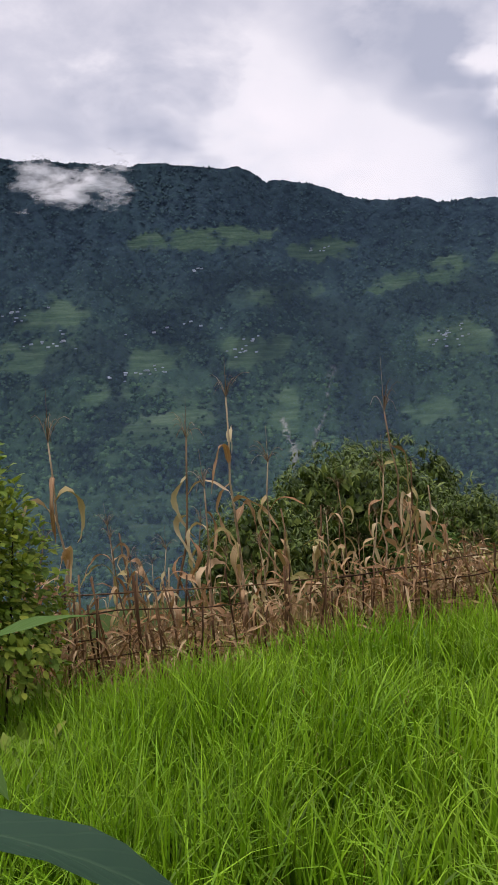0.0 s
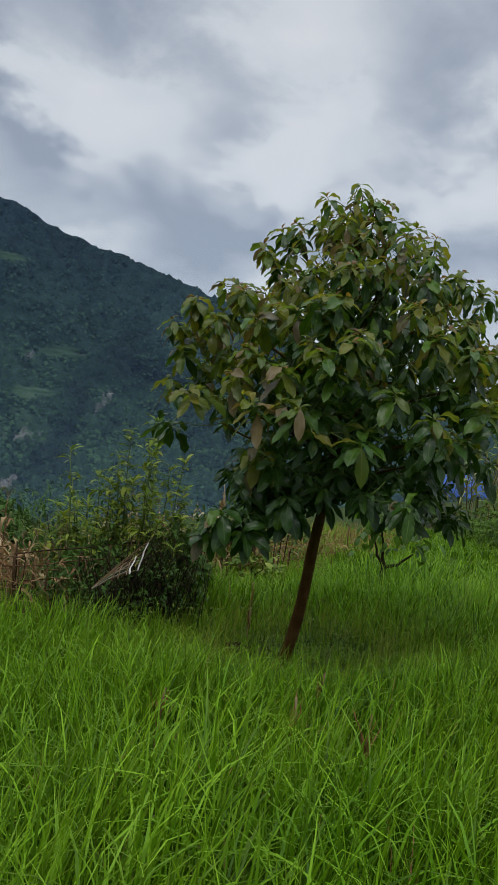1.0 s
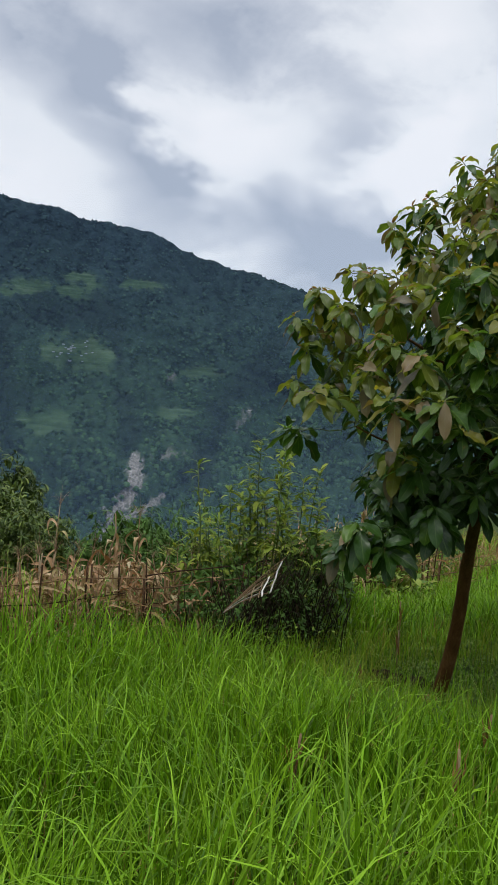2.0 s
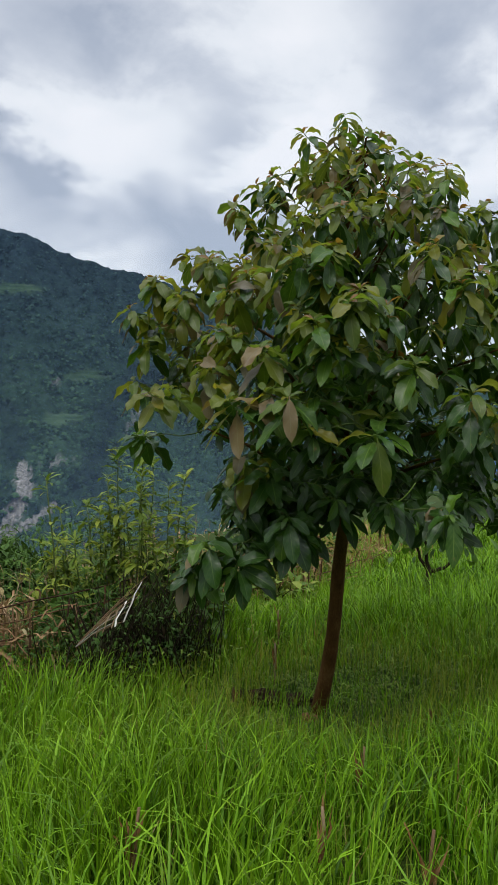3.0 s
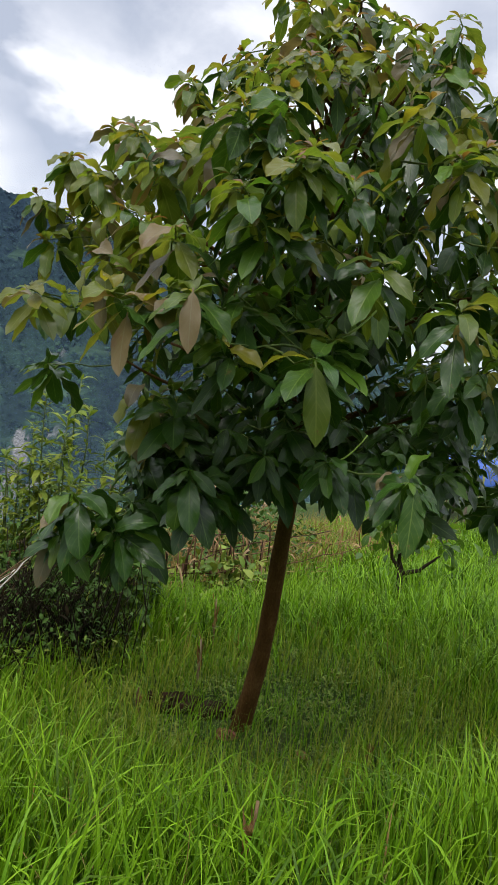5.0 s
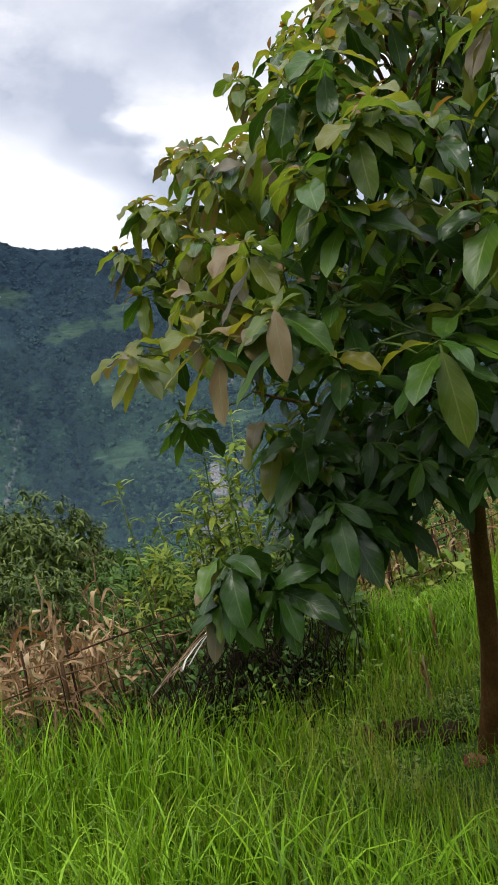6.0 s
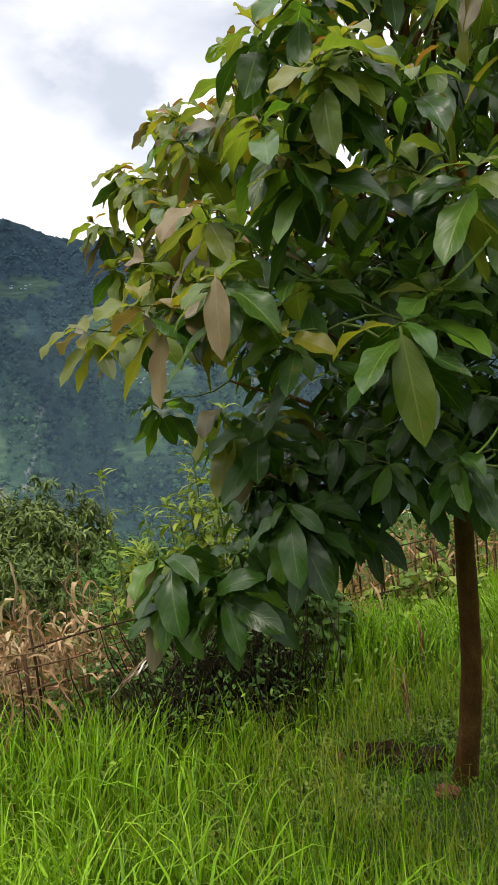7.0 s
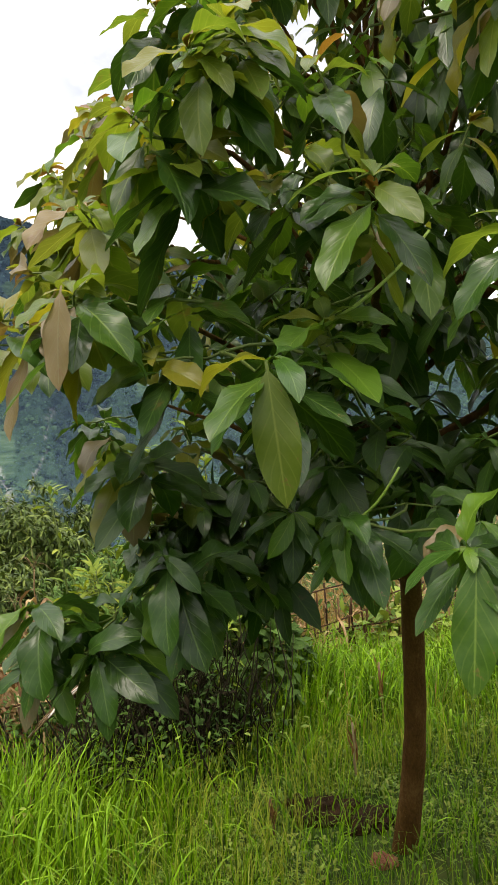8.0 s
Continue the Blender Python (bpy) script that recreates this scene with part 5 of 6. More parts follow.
def strap(rng, length, width, lift, curl, turn=0.0, rows=12):
    """A long maize leaf along y that rises, bends over and hangs."""
    s = np.linspace(0, 1, rows)
    kink = rng.uniform(0.12, 0.5)
    ang = lift - 0.5 * curl * s ** 1.2 - 0.5 * curl / (1 + np.exp(-(s - kink) * rng.uniform(10, 40)))
    ang = np.maximum(ang, -2.1) + rng.normal(0, 0.15, rows)
    step = np.diff(s, prepend=0) * length
    y, z = np.cumsum(np.cos(ang) * step), np.cumsum(np.sin(ang) * step)
    w = width * np.clip(1.1 - s ** 1.5, 0.03, 1) * np.minimum(1, 0.45 + s * 4) * (1 + rng.normal(0, 0.16, rows))
    tw = turn * s * 1.6 + 0.6 * np.sin(s * 9 + rng.uniform(0, 6))
    v = np.empty((rows, 3, 3))
    for c, sx in enumerate((-1, 0, 1)):
        h = abs(sx) * w * 0.45
        v[:, c, 0] = sx * w * np.cos(tw)
        v[:, c, 1] = y - np.sin(ang) * (h + sx * w * np.sin(tw))
        v[:, c, 2] = z + np.cos(ang) * (h + sx * w * np.sin(tw))
    uv = np.stack(np.broadcast_arrays(np.array([0.0, 0.5, 1.0])[None, :], s[:, None]), -1).reshape(-1, 2)
    i, j = np.meshgrid(np.arange(rows - 1), np.arange(2), indexing="ij")
    q = np.stack([i * 3 + j, i * 3 + j + 1, (i + 1) * 3 + j + 1, (i + 1) * 3 + j], -1).reshape(-1, 4)
    return v.reshape(-1, 3), q, uv


def build_maize(seed, height, mat_leaf, label, group, tassel=True, count=9):
    rng = np.random.default_rng(seed)
    plant = thing("maize_plant", label, "maize", (0, 0, 0), group)
    p = arc((0, 0, -0.05), (rng.normal(0, 0.08), rng.normal(0, 0.08), height), 0, 8, 0.02, rng)
    v, q = tube(p, np.linspace(0.014, 0.006, 8), 6)
    part_of("stalk", grid_mesh("maize_stalk", v, q, M_STALK), plant)
    for k in range(count):
        s = 0.22 + 0.72 * k / count
        at = [float(np.interp(s * 7, np.arange(8), p[:, c])) for c in range(3)]
        v, q, uv = strap(rng, rng.uniform(0.26, 0.5) * height ** 0.6, rng.uniform(0.014, 0.034), rng.uniform(-0.9, 0.6) if rng.random() < 0.5 else rng.uniform(0.5, 1.2), rng.uniform(1.6, 3.2), rng.uniform(-1.6, 1.6), 14)
        th = k * 180 + rng.uniform(-60, 60)
        part_of("leaf", grid_mesh("maize_leaf", v, q, mat_leaf, uv), plant, m=pose(*at, 0, 0, th))
    if tassel:
        heap = Heap()
        top = p[-1]
        for k in range(12):
            th, out = rng.uniform(0, 6.28), rng.uniform(0.08, 0.2)
            e = top + np.array([out * np.cos(th), out * np.sin(th), rng.uniform(-0.02, 0.2)])
            if k == 0:
                e = top + np.array([0, 0, 0.32])
            v, q = tube(arc(top, e, -0.07, 5), np.linspace(0.0026, 0.0014, 5), 3)
            heap.add(v, q)
        part_of("tassel", heap.mesh("maize_tassel", [M_STALK]), plant)
    return plant


def plant_maize(kinds, spots, rng):
    used = set()
    for n, (x, y, h) in enumerate(spots):
        k = n % len(kinds)
        src, tall = kinds[k]
        m = pose(x, y, float(level(x, y)), rng.normal(0, 4), rng.normal(0, 4), rng.uniform(0, 360))
        ob = copy_thing(src, m) if k in used else src
        used.add(k)
        s = h / tall
        ob.matrix_basis = m @ Matrix.Diagonal((min(1.15, s), min(1.15, s), s, 1))


def build_maize_plot():
    rng = np.random.default_rng(77)
    dry = "dry brown maize plant with withered hanging leaves"
    kinds = [(build_maize(100 + k, h, M_DRYCORN, dry, "dry maize behind the fence", k != 4), h) for k, h in enumerate((2.2, 1.9, 1.6, 1.3, 1.0))]
    spots = [(0.82, 7.95, 2.55), (0.12, 7.75, 2.2), (-0.62, 7.3, 2.2), (2.55, 8.4, 2.25), (2.5, 8.0, 1.7), (1.9, 8.2, 1.55), (0.9, 7.5, 1.9), (0.45, 7.45, 1.7), (2.15, 8.0, 1.6), (2.9, 8.5, 1.5)]
    for k in range(84):
        x = rng.uniform(-2.0, 5.2) if k < 52 else rng.uniform(2.9, 4.9)
        y = fence_y(x) + rng.uniform(0.2, 1.6)
        spots.append((x, y, rng.uniform(0.6, 1.0) if x > 2.6 else rng.uniform(0.7, 1.25) if rng.random() < 0.6 else rng.uniform(1.2, 1.5)))
    spots += [(rng.uniform(6.4, 9.2), rng.uniform(8.7, 10.2), rng.uniform(0.6, 1.0)) for _ in range(14)]
    spots += [(rng.uniform(7, 12), rng.uniform(10.5, 13.5), rng.uniform(0.8, 1.3)) for _ in range(30)]
    spots += [(x, fence_y(x) + rng.uniform(0.25, 1.3), rng.uniform(0.9, 1.55)) for x in rng.uniform(-2.2, 2.7, 20)]
    spots += [(x, fence_y(x) + rng.uniform(0.15, 1.5), rng.uniform(0.55, 1.0)) for x in rng.uniform(2.6, 4.8, 46)]
    spots += [(4.5, 8.5, 1.3), (4.2, 9.2, 1.45), (4.2, 8.3, 1.0), (5.1, 9.0, 1.2)]
    plant_maize(kinds, spots, rng)
    pale = "tall fading yellow-green maize plant behind the hedge"
    kinds = [(build_maize(140 + k, h, M_GREENCORN, pale, "maize behind the hedge", True, 12), h) for k, h in enumerate((2.7, 2.4))]
    spots = [(rng.uniform(16.5, 21), rng.uniform(5, 13), rng.uniform(2.3, 2.9)) for _ in range(30)]
    spots += [(x, x * 0.95 - 8.6 + rng.uniform(-0.6, 2.5), rng.uniform(2.1, 2.7)) for x in rng.uniform(14.0, 19.5, 70)]
    plant_maize(kinds, spots, rng)


build_maize_plot()


def build_litter():
    """Fallen dry maize leaves and stalks behind the fence."""
    rng = np.random.default_rng(91)
    heap = Heap()
    for k in range(6400):
        x = rng.uniform(-2.4, 4.9) if k % 5 else rng.uniform(5.8, 12.0)
        if k % 3 == 0 and x > 3.6 and k % 2:
            x -= 4.5
        y = fence_y(x) + (rng.uniform(0.05, 1.9 if x < 5.5 else 4.5) if k % 3 else rng.normal(-0.02, 0.07))
        v, q, uv = strap(rng, rng.uniform(0.12, 0.42), rng.uniform(0.004, 0.014), rng.uniform(-0.2, 1.2), rng.uniform(0.5, 3), rng.uniform(-2, 2), 6)
        a = rng.uniform(0, 6.28)
        c, s = np.cos(a), np.sin(a)
        v = v @ np.array([[c, s, 0], [-s, c, 0], [0, 0, 1]])
        heap.add(v + [x, y, float(level(x, y)) + (rng.uniform(0, 0.6) ** 1.5 if k % 3 else rng.uniform(0.1, 0.75))], q, uv)
    for k in range(1500):
        x = rng.uniform(2.3, 5.0) if k % 3 else rng.uniform(-1.6, 2.3)
        y = fence_y(x) + rng.uniform(0.05, 1.3)
        v, q, uv = strap(rng, rng.uniform(0.2, 0.45), rng.uniform(0.006, 0.017), rng.uniform(-0.8, 1.2), rng.uniform(0.8, 3.4), rng.uniform(-3, 3), 9)
        a = rng.uniform(0, 6.28)
        c, s = np.cos(a), np.sin(a)
        v = v @ np.array([[c, s, 0], [-s, c, 0], [0, 0, 1]])
        heap.add(v + [x, y, float(level(x, y)) + rng.uniform(0.05, 0.9) ** 1.3], q, uv, k % 2)
    tagged(new("maize_litter", heap.mesh("maize_litter", [M_LITTER, M_DRYCORN])), "tangle of fallen dry maize leaves on the ground", "litter", kind="stuff")


build_litter()

# ---------------------------------------------------------------- fence


def build_fence():
    rng = np.random.default_rng(61)
    fence = thing("bamboo_fence", "low weathered bamboo lattice fence along the field's edge", "fence", (0, 0, 0))

    def top(x):
        return 0.88 + 0.27 * max(0.0, min(1.0, (1.3 - x) / 1.7)) + 0.05 * math.sin(x * 2.1) - 0.1 * max(0.0, min(1.0, (x - 3) / 3))

    pick = []
    for k in range(3):
        v, q = tube(arc((0, 0, -0.08), (rng.normal(0, 0.015), rng.normal(0, 0.015), 1.0), 0, 5, 0.006, rng), np.linspace(0.01, 0.007, 5), 6)
        pick.append(grid_mesh("fence_picket", v, q, M_BAMBOO))
    x = -2.6
    while x < 8.6:
        y = float(fence_y(x))
        h = top(x) * rng.uniform(0.6, 1.08)
        part_of("picket", pick[int(rng.integers(0, 3))], fence, m=pose(x, y + rng.normal(0, 0.012), float(level(x, y)), rng.normal(0, 4), rng.normal(0, 4), rng.uniform(0, 360)) @ Matrix.Diagonal((1, 1, h, 1)))
        x += rng.uniform(0.045, 0.085)
    x = -2.5
    while x < 8.6:
        y = fence_y(x)
        v, q = tube(arc((0, 0, -0.1), (rng.normal(0, 0.03), 0, top(x) + rng.uniform(-0.05, 0.12) - 0.18 * (x > 2.6)), 0, 5, 0.008, rng), np.linspace(0.014, 0.011, 5), 8)
        part_of("post", grid_mesh("fence_post", v, q, M_BAMBOO), fence, m=pose(x, y - 0.03, float(level(x, y))))
        x += rng.uniform(0.95, 1.3)
    for row in range(6):
        x = -2.6
        while x < 8.4:
            n = rng.uniform(1.3, 2.4)
            a = [x, fence_y(x) - 0.016 + 0.032 * (row % 2), 0]
            b = [x + n + 0.15, fence_y(x + n) - 0.016 + 0.032 * (row % 2), 0]
            for e in (a, b):
                e[2] = float(level(e[0], e[1])) + top(e[0]) * (0.14 + 0.155 * row) + rng.normal(0, 0.015)
            if rng.random() < 0.9:
                v, q = tube(arc(a, b, rng.normal(0, 0.03), 7, 0.012, rng), np.linspace(0.0065, 0.0045, 7), 6)
                part_of("rail", grid_mesh("fence_rail", v, q, M_BAMBOO), fence)
            x += n


build_fence()


def build_brush_pile():
    """A dark heap of cut twigs, with a broken woven bamboo panel leaning on it."""
    rng = np.random.default_rng(64)
    x, y = 5.45, 7.0
    g = float(level(x, y))
    pile = thing("brush_pile", "dark heap of cut twigs at the edge of the grass", "brush", (x, y, g))
    heap = Heap()
    for k in range(240):
        a = np.array([rng.normal(-0.05, 0.36), rng.normal(0, 0.16), rng.uniform(0, 0.12)])
        th = rng.uniform(0, 6.28)
        b = a * 0.7 + np.array([0.35 * np.cos(th), 0.22 * np.sin(th), rng.uniform(0.2, 0.92)])
        v, q = tube(arc(a, b, -0.05, 5, 0.02, rng), np.linspace(0.006, 0.0025, 5), 4)
        heap.add(v, q)
    tagged(part_of("twig", heap.mesh("brush_twigs", [M_DARKTWIG]), pile), kind="stuff")
    P, d = dome_places(rng, 450, (0.45, 0.25, 0.8), 0.7)
    P[:, 2] = np.maximum(P[:, 2], 0.03)
    h2 = leafy_heap(rng, (P, d), LANCE, (0.05, 0.11), droop=0.3)
    tagged(part_of("foliage", h2.mesh("brush_leaves", [M_DEADLEAF]), pile), kind="stuff")
    P, d = dome_places(rng, 2600, (0.6, 0.34, 0.68), 0.6, 9)
    P[:, 2] = np.maximum(P[:, 2], 0.03)
    h2 = leafy_heap(rng, (P, d), LEAFLET, (0.03, 0.075), droop=0.3)
    tagged(part_of("creeper", h2.mesh("brush_creeper", [M_SHRUB]), pile, "dark green creeper over cut twigs"), kind="stuff")
    panel = thing("woven_panel", "broken panel of bleached bamboo strips leaning on brush", "panel", (5.03, 6.7, float(level(5.03, 6.7))))
    low = np.array([-0.36, -0.1, 0.57])
    far, near = np.array([0.61, 0.1, 0.36]), np.array([0.05, -0.48, 0.25])
    face = np.cross(near, far)
    face /= np.linalg.norm(face)
    for k in range(15):
        if k < 10:
            u = k / 9
            a = low + (far - near) * 0.08 * (u - 0.5) + face * 0.004 * (k % 2)
            b = low + (near * (1 - u) + far * u) * rng.uniform(0.7, 1.1) + face * 0.004 * (k % 2)
        else:
            u = 0.5 + 0.13 * (k - 10) + rng.normal(0, 0.03)
            a = low + near * u * 1.02 - (far - near) * 0.06 + face * 0.008
            b = low + near * u * 0.9 + (far - near) * u * rng.uniform(0.5, 0.95) + face * 0.008
        side = np.cross(face, b - a)
        side *= (rng.uniform(0.002, 0.005) if k < 13 else 0.0075) / np.linalg.norm(side)
        p = arc(a, b, -0.015, 6, 0.004, rng)
        v = np.concatenate([p - side, p + side, p - side + face * 0.004, p + side + face * 0.004])
        q = [[i, i + 1, i + 7, i + 6] for i in range(5)] + [[i + 18, i + 19, i + 13, i + 12] for i in range(5)] + [[i + 6, i + 7, i + 19, i + 18] for i in range(5)] + [[i + 12, i + 13, i + 1, i] for i in range(5)]
        part_of("strip", grid_mesh("bamboo_strip", v, q, M_FROND if k in (1, 3, 13, 14) else M_STALK), panel)


build_brush_pile()


def build_small_tree():
    """The forked stem of a young tree behind the avocado."""
    rng = np.random.default_rng(66)
    x, y = 8.9, 6.9
    g = float(level(x, y))
    tree = thing("young_tree", "thin dark forked young tree in the grass", "tree", (x, y, g))
    v, q = tube(arc((0, 0, -0.05), (0.0, 0.0, 0.42), 0, 5, 0.006, rng), np.linspace(0.034, 0.03, 5), 8)
    part_of("trunk", grid_mesh("young_trunk", v, q, M_DARKTWIG), tree)
    for way in ((0.2, -0.26, 0.2), (-0.05, 0.05, 0.5), (-0.1, 0.12, 0.35)):
        p = arc((0, 0, 0.38), np.array((0, 0, 0.38)) + way, 0.05, 7, 0.006, rng)
        v, q = tube(p, np.linspace(0.026, 0.01, 7), 6)
        part_of("limb", grid_mesh("young_limb", v, q, M_DARKTWIG), tree)
    P = np.array([(0.2, -0.26, 0.72), (-0.05, 0.05, 0.9), (-0.1, 0.12, 0.78)])[rng.integers(0, 3, 90)] + rng.normal(0, 0.12, (90, 3))
    h = leafy_heap(rng, (P, rng.normal(0, 1, (90, 3))), OVAL, (0.1, 0.18), droop=0.6)
    tagged(part_of("crown", h.mesh("young_crown", [M_LEAF]), tree), kind="stuff")


build_small_tree()

# ---------------------------------------------------------------- hedge and shed


def build_hedge():
    rng = np.random.default_rng(71)
    mx, my = 12.75, 6.1
    hedge = thing("hedge", "long thick green hedge of feathery leaves", "hedge", (mx, my, 0))

    def shell(n, depth):
        s = rng.uniform(-1, 1, n)
        a = rng.uniform(-0.2, np.pi * 0.85, n)
        k = (1 - depth * rng.random(n)) * (1 + 0.1 * np.sin(s * 17) + 0.09 * np.sin(s * 41 + a * 3) + 0.06 * np.sin(s * 70 - a * 7))
        across = np.cos(a) * 0.85 * k
        x, y = 3.2 * s - 0.71 * across, 3.25 * s + 0.7 * across
        z = np.maximum(np.sin(a) * (1.0 - 0.14 * s) * k, 0.03) + level(x + mx, y + my)
        return np.stack([x, y, z], 1), np.stack([-np.cos(a) * 0.71, np.cos(a) * 0.7, np.sin(a) * 0.45], 1)

    # sprays: a drooping stalk with two ranks of narrow leaflets
    n, m = 1150, 22
    root, outw = shell(n, 0.3)
    way = outw + rng.normal(0, 0.35, (n, 3)) + np.array([-0.45, -0.2, 0.1])
    way[:, 2] *= 0.6
    way /= np.linalg.norm(way, axis=1)[:, None]
    length = rng.uniform(0.22, 0.46, n)
    up = np.array([0, 0, 1.0]) + rng.normal(0, 0.2, (n, 3))
    side = np.cross(way, up)
    side /= np.linalg.norm(side, axis=1)[:, None]
    heap = Heap()
    for k in range(m):
        u = 0.12 + 0.88 * (k // 2) / (m // 2 - 1)
        P = root + way * (length * (u - 0.3))[:, None] - np.array([0, 0, 1.0]) * (0.3 * length * u * u)[:, None]
        d = side * (1 if k % 2 else -1) + way * (0.55 + 0.5 * u) - np.array([0, 0, 0.25 + 0.4 * u]) + rng.normal(0, 0.12, (n, 3))
        scatter(heap, SLIM[k % 3], turned_many(d, up + rng.normal(0, 0.2, (n, 3))), length * rng.uniform(0.24, 0.36, n) * (1.15 - 0.45 * u), P)
    tagged(part_of("spray", heap.mesh("hedge_sprays", [M_HEDGE]), hedge, "feathery green sprays of narrow leaflets"), kind="stuff")
    P, d = shell(5000, 0.55)
    heap = leafy_heap(rng, (P * [0.97, 0.97, 0.9], d), FAR_LANCE, (0.07, 0.15), droop=0.5, spread=0.9)
    tagged(part_of("foliage", heap.mesh("hedge_foliage", [M_HEDGE]), hedge), kind="stuff")
    for k in range(24):
        t = rng.uniform(-1, 1)
        x, y = 3.2 * t, 3.25 * t
        g = float(level(x + mx, y + my))
        v, q = tube(arc((x, y, g - 0.05), (x + rng.normal(0, 0.2), y + rng.normal(0, 0.2), g + 0.85), 0, 5, 0.03, rng), np.linspace(0.025, 0.01, 5), 6)
        part_of("stem", grid_mesh("hedge_stem", v, q, M_DARKTWIG), hedge)


build_hedge()


def build_shed():
    x, y = 19.8, 13.5
    g = float(level(x, y))
    shed = thing("field_shed", "small field shelter covered with a bright blue sheet", "shed", (x, y, g))
    n = 14
    u, w = np.meshgrid(np.linspace(-1, 1, n), np.linspace(-1, 1, n), indexing="ij")
    zz = 1.3 + 0.3 * (1 - np.abs(w)) + 0.03 * np.sin(u * 9) - 0.9 * np.clip(np.abs(w) - 0.7, 0, 1)
    v = np.stack([u * 1.2, w * 1.4, zz - g * 0], -1).reshape(-1, 3)
    i, j = np.meshgrid(np.arange(n - 1), np.arange(n - 1), indexing="ij")
    q = np.stack([i * n + j, (i + 1) * n + j, (i + 1) * n + j + 1, i * n + j + 1], -1).reshape(-1, 4)
    low = v - [0, 0, 0.02]
    part_of("sheet", grid_mesh("shed_sheet", np.vstack([v, low]), np.vstack([q, q[:, ::-1] + n * n]), M_TARP), shed, "creased blue plastic sheet")
    for px, py in ((-1.1, -0.9), (1.1, -0.9), (-1.1, 0.9), (1.1, 0.9)):
        v, q = tube([(px, py, -0.1), (px, py, 0.8), (px, py, 1.36)], 0.04, 8)
        part_of("pole", grid_mesh("shed_pole", v, q, M_POLE), shed)


build_shed()

# ---------------------------------------------------------------- grass


def blades(rng, xy, height, width, lean, mat, name, label, way=None, rows=4):
    """Many grass blades as one mesh: each bends over to one side and tapers to a point."""
    n = len(xy)
    s = np.linspace(0, 1, rows)
    th = rng.uniform(0, 2 * np.pi, n)
    if way is not None:
        th = np.arctan2(way[:, 1], way[:, 0]) + rng.normal(0, 0.7, n)
    bend = np.clip(np.abs(rng.normal(lean, lean * 0.6, n)) * np.where(rng.random(n) < 0.18, 2.2, 1.0) * 2.4, 0, 2.5)
    sway = np.stack([np.cos(th), np.sin(th)], 1)
    side = np.stack([-np.sin(th), np.cos(th)], 1)
    turn = rng.normal(0, 0.5, n)
    side = side * np.cos(turn)[:, None] + sway * np.sin(turn)[:, None]
    root = level(xy[:, 0], xy[:, 1]) - 0.01
    v = np.empty((n, rows, 2, 3), np.float32)
    lean0 = rng.normal(0, 0.085, (n, 2)) + (0.09 * way if way is not None else 0)
    out, rise = np.zeros(n), np.zeros(n)
    for i, t in enumerate(s):
        if i:
            tilt = bend * ((t + s[i - 1]) / 2) ** 1.6
            out, rise = out + np.sin(tilt) * height * (t - s[i - 1]), rise + np.cos(tilt) * height * (t - s[i - 1])
        cx = xy + lean0 * (height * t)[:, None] + sway * out[:, None]
        cx = cx + side * (0.04 * height * np.sin(3 * t + th))[:, None]
        cz = root + np.maximum(rise, 0.0)
        w = width * (1 - t ** 2.4) * (0.7 + 0.6 * min(t * 3, 1)) * 0.5 + 0.0003
        for c, sg in enumerate((-1, 1)):
            v[:, i, c, :2] = cx + side * (sg * w)[:, None]
            v[:, i, c, 2] = cz
    uv = np.stack(np.broadcast_arrays(np.array([0.0, 1.0])[None, :], s[:, None]), -1).reshape(-1, 2)
    i = np.arange(rows - 1)
    one = np.stack([i * 2, i * 2 + 1, i * 2 + 3, i * 2 + 2], 1)
    q = (one[None] + (np.arange(n) * rows * 2)[:, None, None]).reshape(-1, 4)
    me = grid_mesh(name, v.reshape(-1, 3), q, mat, np.tile(uv, (n, 1)))
    tagged(new(name, me), label, "grass", kind="stuff")


def bare(x, y):
    """How thin the grass is: 1 under the crown by the trunk, 0 in the open."""
    d = np.hypot(x - 6.05, y - 5.55)
    return np.clip((1.7 - d) / 1.0, 0, 1)


